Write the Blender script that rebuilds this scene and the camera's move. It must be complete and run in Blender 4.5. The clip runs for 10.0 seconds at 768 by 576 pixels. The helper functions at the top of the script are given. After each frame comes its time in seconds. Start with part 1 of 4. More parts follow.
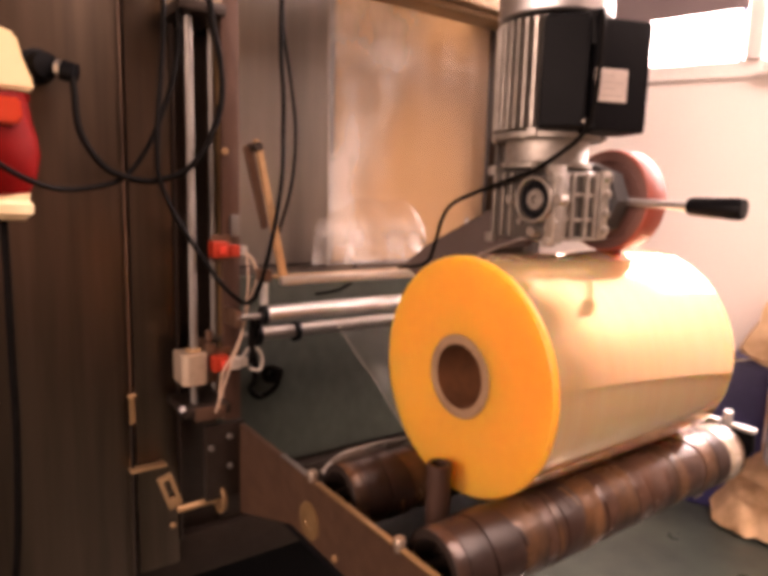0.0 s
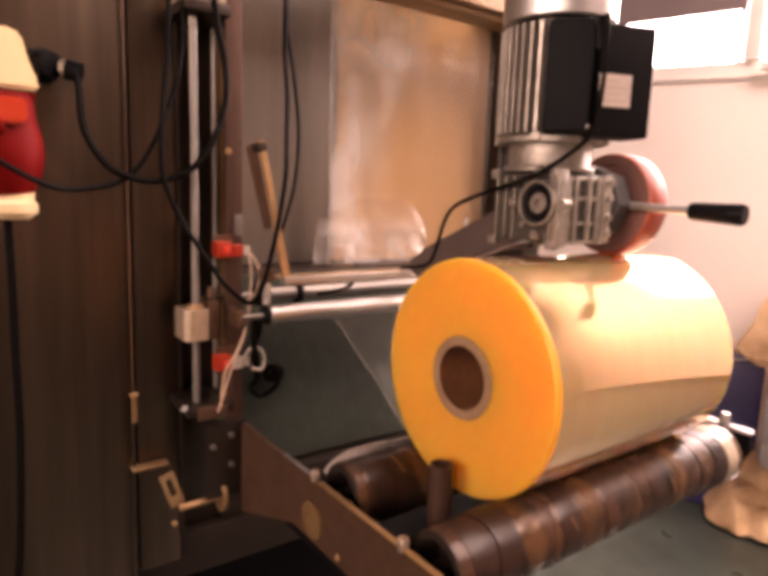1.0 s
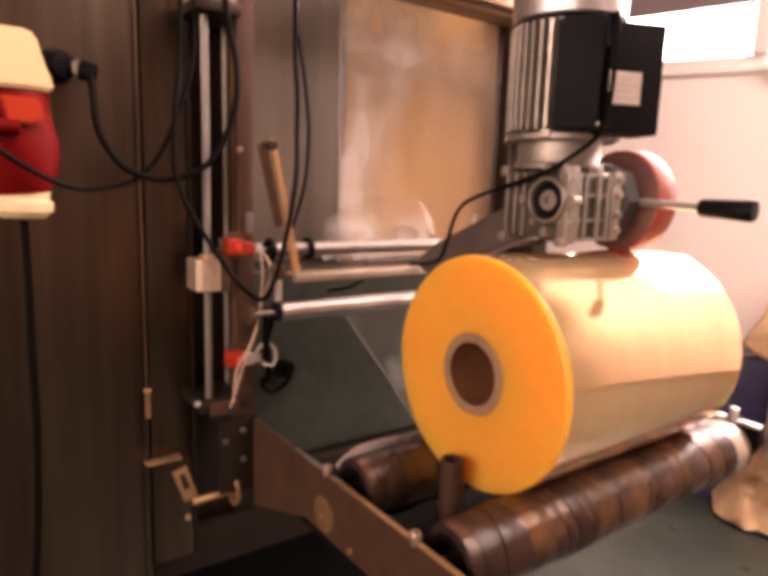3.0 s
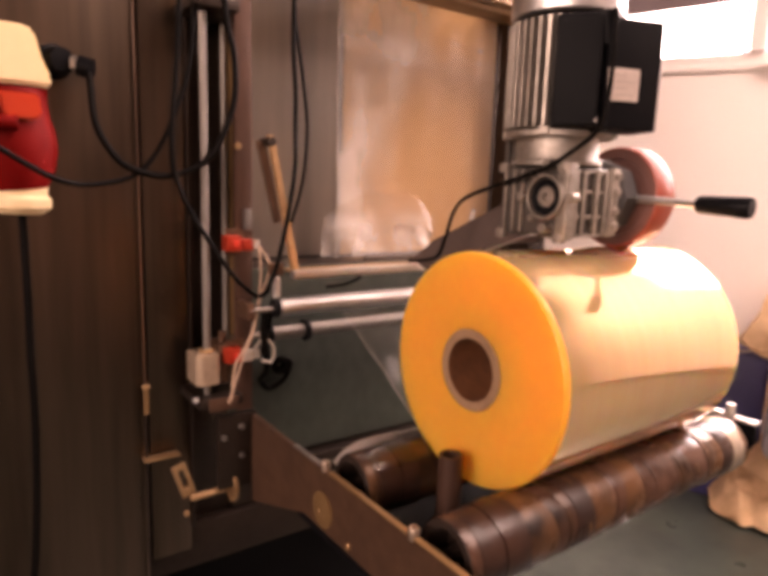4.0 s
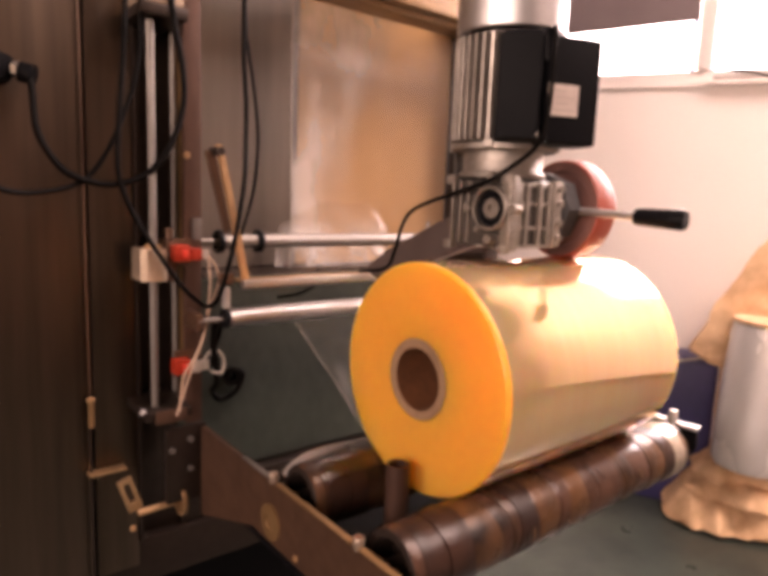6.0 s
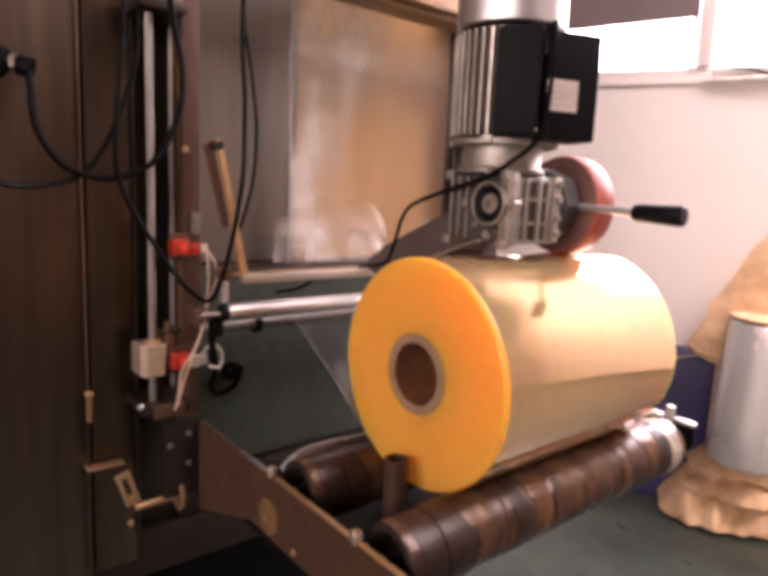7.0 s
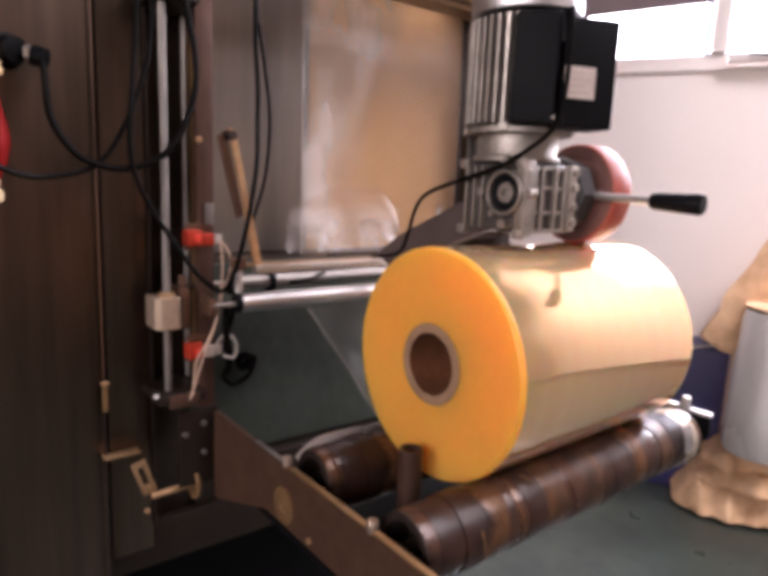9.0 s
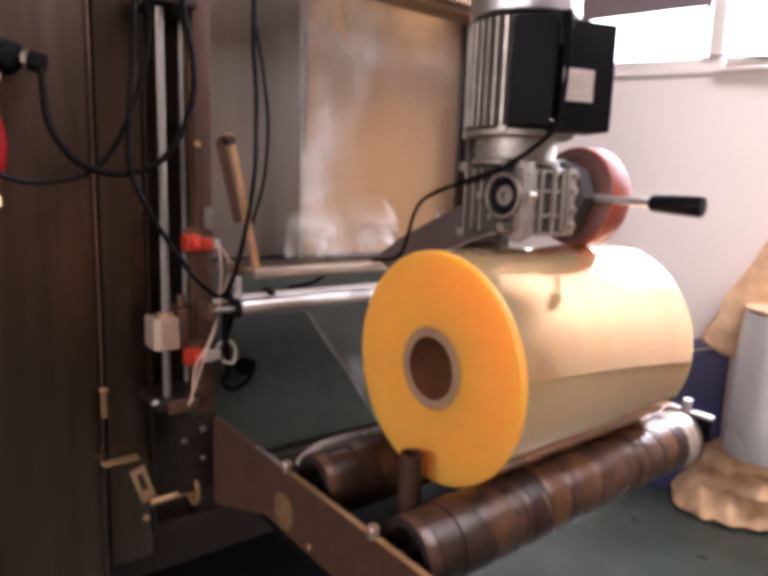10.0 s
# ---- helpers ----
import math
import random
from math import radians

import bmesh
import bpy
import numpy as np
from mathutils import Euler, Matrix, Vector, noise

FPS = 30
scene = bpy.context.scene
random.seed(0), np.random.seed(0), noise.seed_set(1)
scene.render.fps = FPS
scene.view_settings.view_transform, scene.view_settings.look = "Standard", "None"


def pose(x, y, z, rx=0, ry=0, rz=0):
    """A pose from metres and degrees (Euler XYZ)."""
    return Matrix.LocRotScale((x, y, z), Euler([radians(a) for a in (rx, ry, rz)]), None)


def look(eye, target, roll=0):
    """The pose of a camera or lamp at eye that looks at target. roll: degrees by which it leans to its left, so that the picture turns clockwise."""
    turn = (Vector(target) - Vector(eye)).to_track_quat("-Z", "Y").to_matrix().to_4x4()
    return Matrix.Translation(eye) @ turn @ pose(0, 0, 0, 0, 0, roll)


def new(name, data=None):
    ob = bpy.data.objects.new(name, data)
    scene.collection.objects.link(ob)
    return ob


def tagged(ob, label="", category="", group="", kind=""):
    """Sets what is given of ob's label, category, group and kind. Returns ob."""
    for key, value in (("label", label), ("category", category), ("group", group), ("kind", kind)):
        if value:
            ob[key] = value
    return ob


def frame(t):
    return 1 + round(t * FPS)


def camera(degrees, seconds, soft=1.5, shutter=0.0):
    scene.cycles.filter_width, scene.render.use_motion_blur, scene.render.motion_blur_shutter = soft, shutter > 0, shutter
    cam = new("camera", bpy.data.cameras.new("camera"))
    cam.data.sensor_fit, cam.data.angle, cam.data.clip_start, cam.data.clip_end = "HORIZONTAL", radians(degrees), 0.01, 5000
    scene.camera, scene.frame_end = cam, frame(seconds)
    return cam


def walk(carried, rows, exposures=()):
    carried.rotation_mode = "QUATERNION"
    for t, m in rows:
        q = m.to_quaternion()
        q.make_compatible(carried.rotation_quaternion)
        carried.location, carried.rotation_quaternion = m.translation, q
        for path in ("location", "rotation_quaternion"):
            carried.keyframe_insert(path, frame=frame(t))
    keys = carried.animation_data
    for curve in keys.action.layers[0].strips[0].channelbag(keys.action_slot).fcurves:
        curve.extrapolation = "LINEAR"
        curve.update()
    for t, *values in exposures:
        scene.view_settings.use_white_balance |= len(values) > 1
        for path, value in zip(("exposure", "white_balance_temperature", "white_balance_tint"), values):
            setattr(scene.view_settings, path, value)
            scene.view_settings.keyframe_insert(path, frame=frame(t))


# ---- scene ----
cam = camera(64.08, 10.0, soft=5.2)
PATH = [
    (0.0, pose(-0.4807, -0.5185, 1.1544, 81.767, -1.588, -35.284)),
    (0.5, pose(-0.4874, -0.5138, 1.1571, 81.295, -1.894, -35.496)),
    (1.0, pose(-0.4912, -0.5156, 1.1618, 81.401, -2.016, -35.659)),
    (1.5, pose(-0.4934, -0.5144, 1.1627, 81.100, -1.997, -35.730)),
    (2.0, pose(-0.4955, -0.5143, 1.1644, 81.163, -2.177, -35.694)),
    (2.5, pose(-0.4980, -0.5160, 1.1653, 81.068, -1.738, -35.066)),
    (4.0, pose(-0.5023, -0.5181, 1.1640, 80.674, -1.847, -35.369)),
    (4.5, pose(-0.5022, -0.5177, 1.1679, 80.933, -1.885, -35.094)),
    (5.0, pose(-0.4969, -0.5245, 1.1650, 81.251, -1.771, -35.065)),
    (5.5, pose(-0.4924, -0.5267, 1.1640, 81.331, -2.478, -35.966)),
    (6.0, pose(-0.4871, -0.5341, 1.1654, 81.719, -2.279, -38.566)),
    (7.5, pose(-0.4890, -0.5332, 1.1629, 81.169, -2.592, -38.732)),
    (8.0, pose(-0.4910, -0.5326, 1.1624, 81.014, -2.675, -38.725)),
    (8.5, pose(-0.4910, -0.5313, 1.1616, 80.747, -2.366, -38.165)),
    (9.0, pose(-0.4911, -0.5283, 1.1623, 80.465, -2.279, -37.839)),
    (9.5, pose(-0.4892, -0.5276, 1.1604, 80.593, -2.244, -37.762)),
    (10.0, pose(-0.4897, -0.5261, 1.1610, 80.906, -1.962, -37.968)),
]
walk(cam, PATH, exposures=[(0.0, 0.71, 7500, 36), (0.5, 0.62, 7500, 36), (5.5, 0.56, 7500, 37), (6.0, 0.54, 7150, 33), (7.5, 0.44, 5950, 27), (10.0, 0.40, 5600, 18)])

# ---- world, daylight, added fill ----
world = bpy.data.worlds.new("world")
scene.world = world
world.use_nodes = True
wn = world.node_tree
sky = wn.nodes.new("ShaderNodeTexSky")
sky.sky_type, sky.sun_disc = "NISHITA", False
sky.sun_elevation, sky.sun_rotation = radians(46), radians(27)
wn.nodes["Background"].inputs["Strength"].default_value = 0.12
wn.links.new(sky.outputs[0], wn.nodes["Background"].inputs["Color"])
sun = new("sun", bpy.data.lights.new("sun", "SUN"))
sun.data.energy, sun.data.angle, sun.data.color = 2.0, radians(0.5), (1.0, 0.93, 0.82)
sun.matrix_world = look((3, 6, 7), (0, 0, 0))


def opening_light(name, m, w, h, energy, colour):
    """An area lamp at one opening, for daylight or added fill."""
    la = bpy.data.lights.new(name, "AREA")
    la.shape, la.size, la.size_y, la.energy, la.color = "RECTANGLE", w, h, energy, colour
    ob = new(name, la)
    ob.matrix_world = m
    return ob


# window wall: runs at an angle to the machine
WALL = pose(2.01, 0.67, 0, 0, 0, -63)
opening_light("daylight_a", WALL @ pose(-0.55, 0.16, 2.12, 90, 0, 180), 1.05, 0.92, 80, (1.0, 0.95, 0.90))
opening_light("daylight_b", WALL @ pose(0.78, 0.16, 2.12, 90, 0, 180), 1.42, 0.92, 108, (1.0, 0.95, 0.90))
# unseen west windows, added to light the roll's end and the wall
opening_light("added_fill_c", pose(-3.12, -2.3, 1.9, 90, 0, -90), 1.5, 1.5, 50, (1.0, 0.84, 0.68))
opening_light("added_fill_d", pose(-3.12, -0.4, 1.9, 90, 0, -90), 1.5, 1.5, 50, (1.0, 0.84, 0.68))
# added fill above an unseen ceiling opening, to brighten the pale wall
opening_light("added_ceiling_fill", pose(1.55, -2.0, 3.895, 0, 0, 27), 1.1, 3.2, 190, (1.0, 0.86, 0.74))


# ---- materials ----
def material(name, base, rough=0.5, metal=0.0, base2=None, scale=8.0, stretch=(1, 1, 1), bump=0.0, bump_scale=60.0,
             rough_var=0.0, coat=0.0, alpha=1.0, transmission=0.0, ior=1.5, sss=0.0, warp=0.0, warp_scale=3.0):
    """A surface with two scales of variation, broad stains and fine grain, and with warp a gently dented sheet."""
    m = bpy.data.materials.new(name)
    m.use_nodes = True
    nt = m.node_tree
    b = nt.nodes["Principled BSDF"]
    b.inputs["Roughness"].default_value, b.inputs["Metallic"].default_value = rough, metal
    b.inputs["Coat Weight"].default_value, b.inputs["Coat Roughness"].default_value = coat, 0.05
    b.inputs["Alpha"].default_value, b.inputs["Transmission Weight"].default_value = alpha, transmission
    b.inputs["IOR"].default_value, b.inputs["Subsurface Weight"].default_value = ior, sss
    b.inputs["Subsurface Scale"].default_value = 1.0
    b.inputs["Subsurface Radius"].default_value = (0.16, 0.07, 0.012)
    tc = nt.nodes.new("ShaderNodeTexCoord")
    mp = nt.nodes.new("ShaderNodeMapping")
    mp.inputs["Scale"].default_value = stretch
    nt.links.new(tc.outputs["Object"], mp.inputs["Vector"])

    def tex(sc, detail=5.0):
        n = nt.nodes.new("ShaderNodeTexNoise")
        n.inputs["Scale"].default_value, n.inputs["Detail"].default_value = sc, detail
        nt.links.new(mp.outputs[0], n.inputs["Vector"])
        return n
    broad, fine = tex(scale), tex(bump_scale)
    mix = nt.nodes.new("ShaderNodeMix")
    mix.data_type = "RGBA"
    mix.inputs["A"].default_value = (*base, 1)
    mix.inputs["B"].default_value = (*(base2 or [c * 0.75 for c in base]), 1)
    ramp = nt.nodes.new("ShaderNodeMapRange")
    ramp.inputs["From Min"].default_value, ramp.inputs["From Max"].default_value = 0.35, 0.68
    add = nt.nodes.new("ShaderNodeMath")
    add.operation = "MULTIPLY_ADD"
    add.inputs[1].default_value = 0.35
    nt.links.new(fine.outputs["Fac"], add.inputs[0])
    half = nt.nodes.new("ShaderNodeMath")
    half.operation = "MULTIPLY"
    half.inputs[1].default_value = 0.65
    nt.links.new(broad.outputs["Fac"], half.inputs[0])
    nt.links.new(half.outputs[0], add.inputs[2])
    nt.links.new(add.outputs[0], ramp.inputs["Value"])
    nt.links.new(ramp.outputs[0], mix.inputs["Factor"])
    nt.links.new(mix.outputs["Result"], b.inputs["Base Color"])
    if rough_var:
        rr = nt.nodes.new("ShaderNodeMapRange")
        rr.inputs["From Min"].default_value, rr.inputs["From Max"].default_value = 0.3, 0.7
        rr.inputs["To Min"].default_value, rr.inputs["To Max"].default_value = max(0.02, rough - rough_var), min(1, rough + rough_var)
        nt.links.new(broad.outputs["Fac"], rr.inputs["Value"])
        nt.links.new(rr.outputs[0], b.inputs["Roughness"])
    if bump:
        bp = nt.nodes.new("ShaderNodeBump")
        bp.inputs["Strength"].default_value, bp.inputs["Distance"].default_value = bump, 0.002
        nt.links.new(fine.outputs["Fac"], bp.inputs["Height"])
        nt.links.new(bp.outputs[0], b.inputs["Normal"])
    if warp:
        wv, dent = tex(warp_scale, 2.0), nt.nodes.new("ShaderNodeBump")
        dent.inputs["Strength"].default_value, dent.inputs["Distance"].default_value = warp, 0.03
        nt.links.new(wv.outputs["Fac"], dent.inputs["Height"])
        if bump:
            nt.links.new(dent.outputs[0], bp.inputs["Normal"])
        else:
            nt.links.new(dent.outputs[0], b.inputs["Normal"])
    return m


def glow(name, colour, strength):
    m = material(name, colour, 0.4)
    b = m.node_tree.nodes["Principled BSDF"]
    b.inputs["Emission Color"].default_value, b.inputs["Emission Strength"].default_value = (*colour, 1), strength
    return m


# broad light and dark bands in the colour stand for blurred reflections
STEEL_DOOR = material("brushed_steel_door", (0.136, 0.097, 0.072), 0.36, 0.95, (0.040, 0.032, 0.024), 1.1, (5, 5, 0.30), 0.03, 9, 0.10, warp=0.35, warp_scale=1.0)
# tan stands in for a warm reflection on the steel
STEEL_BAY = material("reflected_tan_sheet", (0.64, 0.39, 0.185), 0.45, 0.1, (0.53, 0.31, 0.135), 2.5, (1, 1, 1), 0.08, 30, 0.08)
OCHRE = material("ochre_lacquered_steel", (0.26, 0.155, 0.07), 0.42, 0.4, (0.17, 0.095, 0.04), 6, (1, 1, 0.5), 0.1, 60, 0.1)
STEEL_GREY = material("grey_satin_steel_sheet", (0.30, 0.260, 0.222), 0.32, 0.6, (0.16, 0.138, 0.118), 1.6, (4, 1, 0.35), 0.0, 7, 0.08, warp=0.3, warp_scale=1.6)
STEEL_LOW = material("grey_steel_sheet", (0.094, 0.108, 0.092), 0.36, 0.6, (0.055, 0.063, 0.055), 3, (1.5, 1, 1), 0.05, 35, 0.08, warp=0.25, warp_scale=2.5)
STEEL_DARK = material("dark_steel_section", (0.038, 0.026, 0.020), 0.45, 0.6, (0.022, 0.015, 0.012), 6, (1, 1, 1), 0.2, 70, 0.1)
PLATE = material("oiled_brown_steel_plate", (0.145, 0.078, 0.048), 0.42, 0.5, (0.075, 0.04, 0.026), 7, (1, 1, 1), 0.25, 60, 0.12)
CHROME = material("satin_steel_tube", (0.62, 0.61, 0.61), 0.38, 0.95, (0.50, 0.49, 0.49), 5, (1, 1, 1), 0.0, 50, 0.05)
ROD = material("ground_steel_rod", (0.26, 0.235, 0.215), 0.5, 0.85, (0.20, 0.18, 0.165), 5, (1, 1, 1), 0.0, 50, 0.04)
BOLT = material("dull_zinc_bolt", (0.42, 0.33, 0.26), 0.4, 0.8, (0.28, 0.21, 0.16), 30)
BRASS = material("yellowed_zinc_steel", (0.58, 0.38, 0.21), 0.42, 0.7, (0.38, 0.225, 0.11), 14, (1, 1, 1), 0.15, 90, 0.1)
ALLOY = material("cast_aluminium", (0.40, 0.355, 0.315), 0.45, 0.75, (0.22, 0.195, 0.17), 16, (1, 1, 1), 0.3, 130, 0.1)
FLANGE = material("dark_grey_flange", (0.045, 0.042, 0.042), 0.5, 0.3, (0.028, 0.026, 0.026), 12, (1, 1, 1), 0.2, 120, 0.08)
# darkened alloy: shade between fins and ribs is put into the colour
ALLOY_DARK = material("darkened_casting", (0.075, 0.066, 0.058), 0.5, 0.4, (0.042, 0.037, 0.032), 12, (1, 1, 1), 0.2, 120, 0.08)
BLOCK = material("milled_aluminium_block", (0.54, 0.42, 0.31), 0.4, 0.6, (0.40, 0.30, 0.22), 10, (1, 1, 1), 0.1, 120, 0.08)
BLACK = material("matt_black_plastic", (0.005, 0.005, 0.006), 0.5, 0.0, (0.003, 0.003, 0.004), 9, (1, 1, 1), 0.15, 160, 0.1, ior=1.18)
RUBBER = material("black_cable_rubber", (0.004, 0.003, 0.0026), 0.6, 0.0, (0.0022, 0.0017, 0.0015), 20, (1, 1, 1), 0.1, 150, 0.1, ior=1.15)
LABEL = material("silver_grey_nameplate", (0.62, 0.53, 0.47), 0.45, 0.2, (0.48, 0.40, 0.36), 25, (1, 1, 1), 0.05, 160)
FAINT_PRINT = material("worn_nameplate_print", (0.46, 0.39, 0.35), 0.5)
PRINT = material("faded_grey_print", (0.25, 0.2, 0.18), 0.6)
FILM_SIDE = material("clear_film_winding", (1.0, 0.67, 0.37), 0.075, 0.70, (0.97, 0.60, 0.31), 5, (12, 0.4, 0.4), 0.0, 40, 0.02, coat=1.0, sss=0.5, ior=1.8)
FILM_EDGE = material("amber_film_edge", (0.86, 0.365, 0.050), 0.36, 0.0, (0.80, 0.315, 0.040), 6, (0.2, 1, 1), 0.06, 90, 0.05, sss=0.65)
PALE_TAPE = material("pale_grey_tape", (0.42, 0.34, 0.25), 0.3, 0.0, (0.13, 0.095, 0.065), 22, (1, 1, 1), 0.2, 80, 0.1, coat=0.5)
CORE = material("brown_paper_core", (0.21, 0.076, 0.026), 0.75, 0.0, (0.11, 0.040, 0.015), 20, (1, 1, 1), 0.2, 120)
CORE_RIM = material("grey_brown_core_rim", (0.30, 0.18, 0.10), 0.7, 0.0, (0.22, 0.125, 0.07), 30, (1, 1, 1), 0.2, 120)
TAPE = material("brown_tape_wrap", (0.130, 0.062, 0.028), 0.29, 0.20, (0.014, 0.008, 0.006), 15, (1.5, 1, 1), 0.8, 34, 0.14, ior=1.38)
TAPE_DARK = material("blackened_brown_tape", (0.044, 0.021, 0.014), 0.36, 0.0, (0.011, 0.006, 0.005), 12, (1, 1, 1), 0.8, 40, 0.12, ior=1.34)
TAPE_MID = material("dull_mauve_brown_tape", (0.090, 0.044, 0.028), 0.28, 0.1, (0.014, 0.008, 0.006), 16, (1, 1, 1), 0.8, 40, 0.12, ior=1.34)
# shade in the shallow tape grooves is put into this dark colour
SEAM_DARK = material("black_seam_groove", (0.022, 0.012, 0.009), 0.5, 0.0, (0.010, 0.006, 0.005), 20)
TAPE_PATCH = material("rubbed_ochre_tape", (0.16, 0.080, 0.030), 0.35, 0.0, (0.05, 0.025, 0.012), 60, (1, 1, 1), 0.2, 90)
ROLLER_END = material("dark_roller_hub", (0.026, 0.016, 0.012), 0.55, 0.2, (0.014, 0.009, 0.007), 12, (1, 1, 1), 0.2, 90)
PIPE = material("rusty_brown_pipe", (0.115, 0.062, 0.045), 0.42, 0.4, (0.065, 0.034, 0.024), 12, (1, 1, 0.3), 0.2, 90)
SOCKET_WHITE = material("cream_plastic", (0.82, 0.64, 0.38), 0.42, 0.0, (0.78, 0.59, 0.34), 6, (1, 1, 1), 0.05, 90)
SOCKET_RED = material("red_plastic", (0.15, 0.004, 0.003), 0.6, 0.0, (0.11, 0.003, 0.002), 6, (1, 1, 1), 0.1, 90, ior=1.15)
SOCKET_LIP = material("bright_red_plastic", (0.46, 0.036, 0.008), 0.35, 0.0, (0.40, 0.03, 0.007), 6)
SENSOR = material("orange_red_plastic", (0.36, 0.032, 0.012), 0.45, 0.0, (0.28, 0.022, 0.008), 12, ior=1.35)
LED = glow("red_indicator", (0.6, 0.04, 0.02), 0.03)
CLEAR = material("clear_plastic_plug", (0.75, 0.68, 0.6), 0.2, 0.0, (0.68, 0.6, 0.52), 20, transmission=0.4)
WIRE = material("pale_brown_wire", (0.48, 0.33, 0.24), 0.5, 0.0, (0.4, 0.27, 0.19), 20)
WHEEL_RED = material("red_rubber_tread", (0.33, 0.060, 0.030), 0.48, 0.0, (0.22, 0.040, 0.024), 14, (1, 1, 1), 0.25, 120, 0.1)
WHEEL_FACE = material("dusty_mauve_wheel_side", (0.20, 0.095, 0.080), 0.55, 0.1, (0.15, 0.07, 0.058), 10, (1, 1, 1), 0.2, 120)
DRIVE_ARM = material("brown_painted_arm", (0.085, 0.060, 0.052), 0.6, 0.1, (0.065, 0.045, 0.04), 6, (1, 1, 1), 0.1, 80)
WALL_PAINT = material("pale_pink_wall_paint", (0.90, 0.82, 0.77), 0.85, 0.0, (0.87, 0.79, 0.74), 2.2, (1, 1, 1), 0.06, 70)
# dark tone of the unseen walls keeps reflections in the steel dim
ROOM_PAINT = material("dull_brown_room_paint", (0.23, 0.16, 0.12), 0.9, 0.0, (0.18, 0.125, 0.09), 2, (1, 1, 1), 0.06, 70)
CEILING = material("grey_white_ceiling", (0.66, 0.60, 0.56), 0.9, 0.0, (0.60, 0.54, 0.50), 2)
FLOOR = material("grey_green_painted_floor", (0.050, 0.061, 0.050), 0.36, 0.0, (0.024, 0.030, 0.025), 5, (1, 1, 1), 0.08, 22, 0.10)
FRAME_PVC = material("off_white_window_frame", (0.76, 0.70, 0.66), 0.45, 0.0, (0.7, 0.63, 0.59), 4)
BLIND = material("grey_mauve_blind_cloth", (0.20, 0.155, 0.155), 0.9, 0.0, (0.17, 0.13, 0.13), 8, (1, 1, 1), 0.1, 200)
KRAFT = material("kraft_paper", (0.84, 0.57, 0.34), 0.72, 0.0, (0.50, 0.29, 0.15), 9, (1, 1, 1), 0.7, 22)
SILVER_WRAP = material("silver_grey_film_wrap", (0.86, 0.82, 0.79), 0.27, 0.25, (0.70, 0.66, 0.63), 5, (1, 1, 0.3), 0.2, 30, 0.08, warp=0.25, warp_scale=7)
BLUE = material("dark_blue_plastic_crate", (0.050, 0.046, 0.16), 0.45, 0.0, (0.034, 0.031, 0.11), 8)
PANE = material("window_glass", (1, 1, 1), 0.02, transmission=1.0, base2=(1, 1, 1))


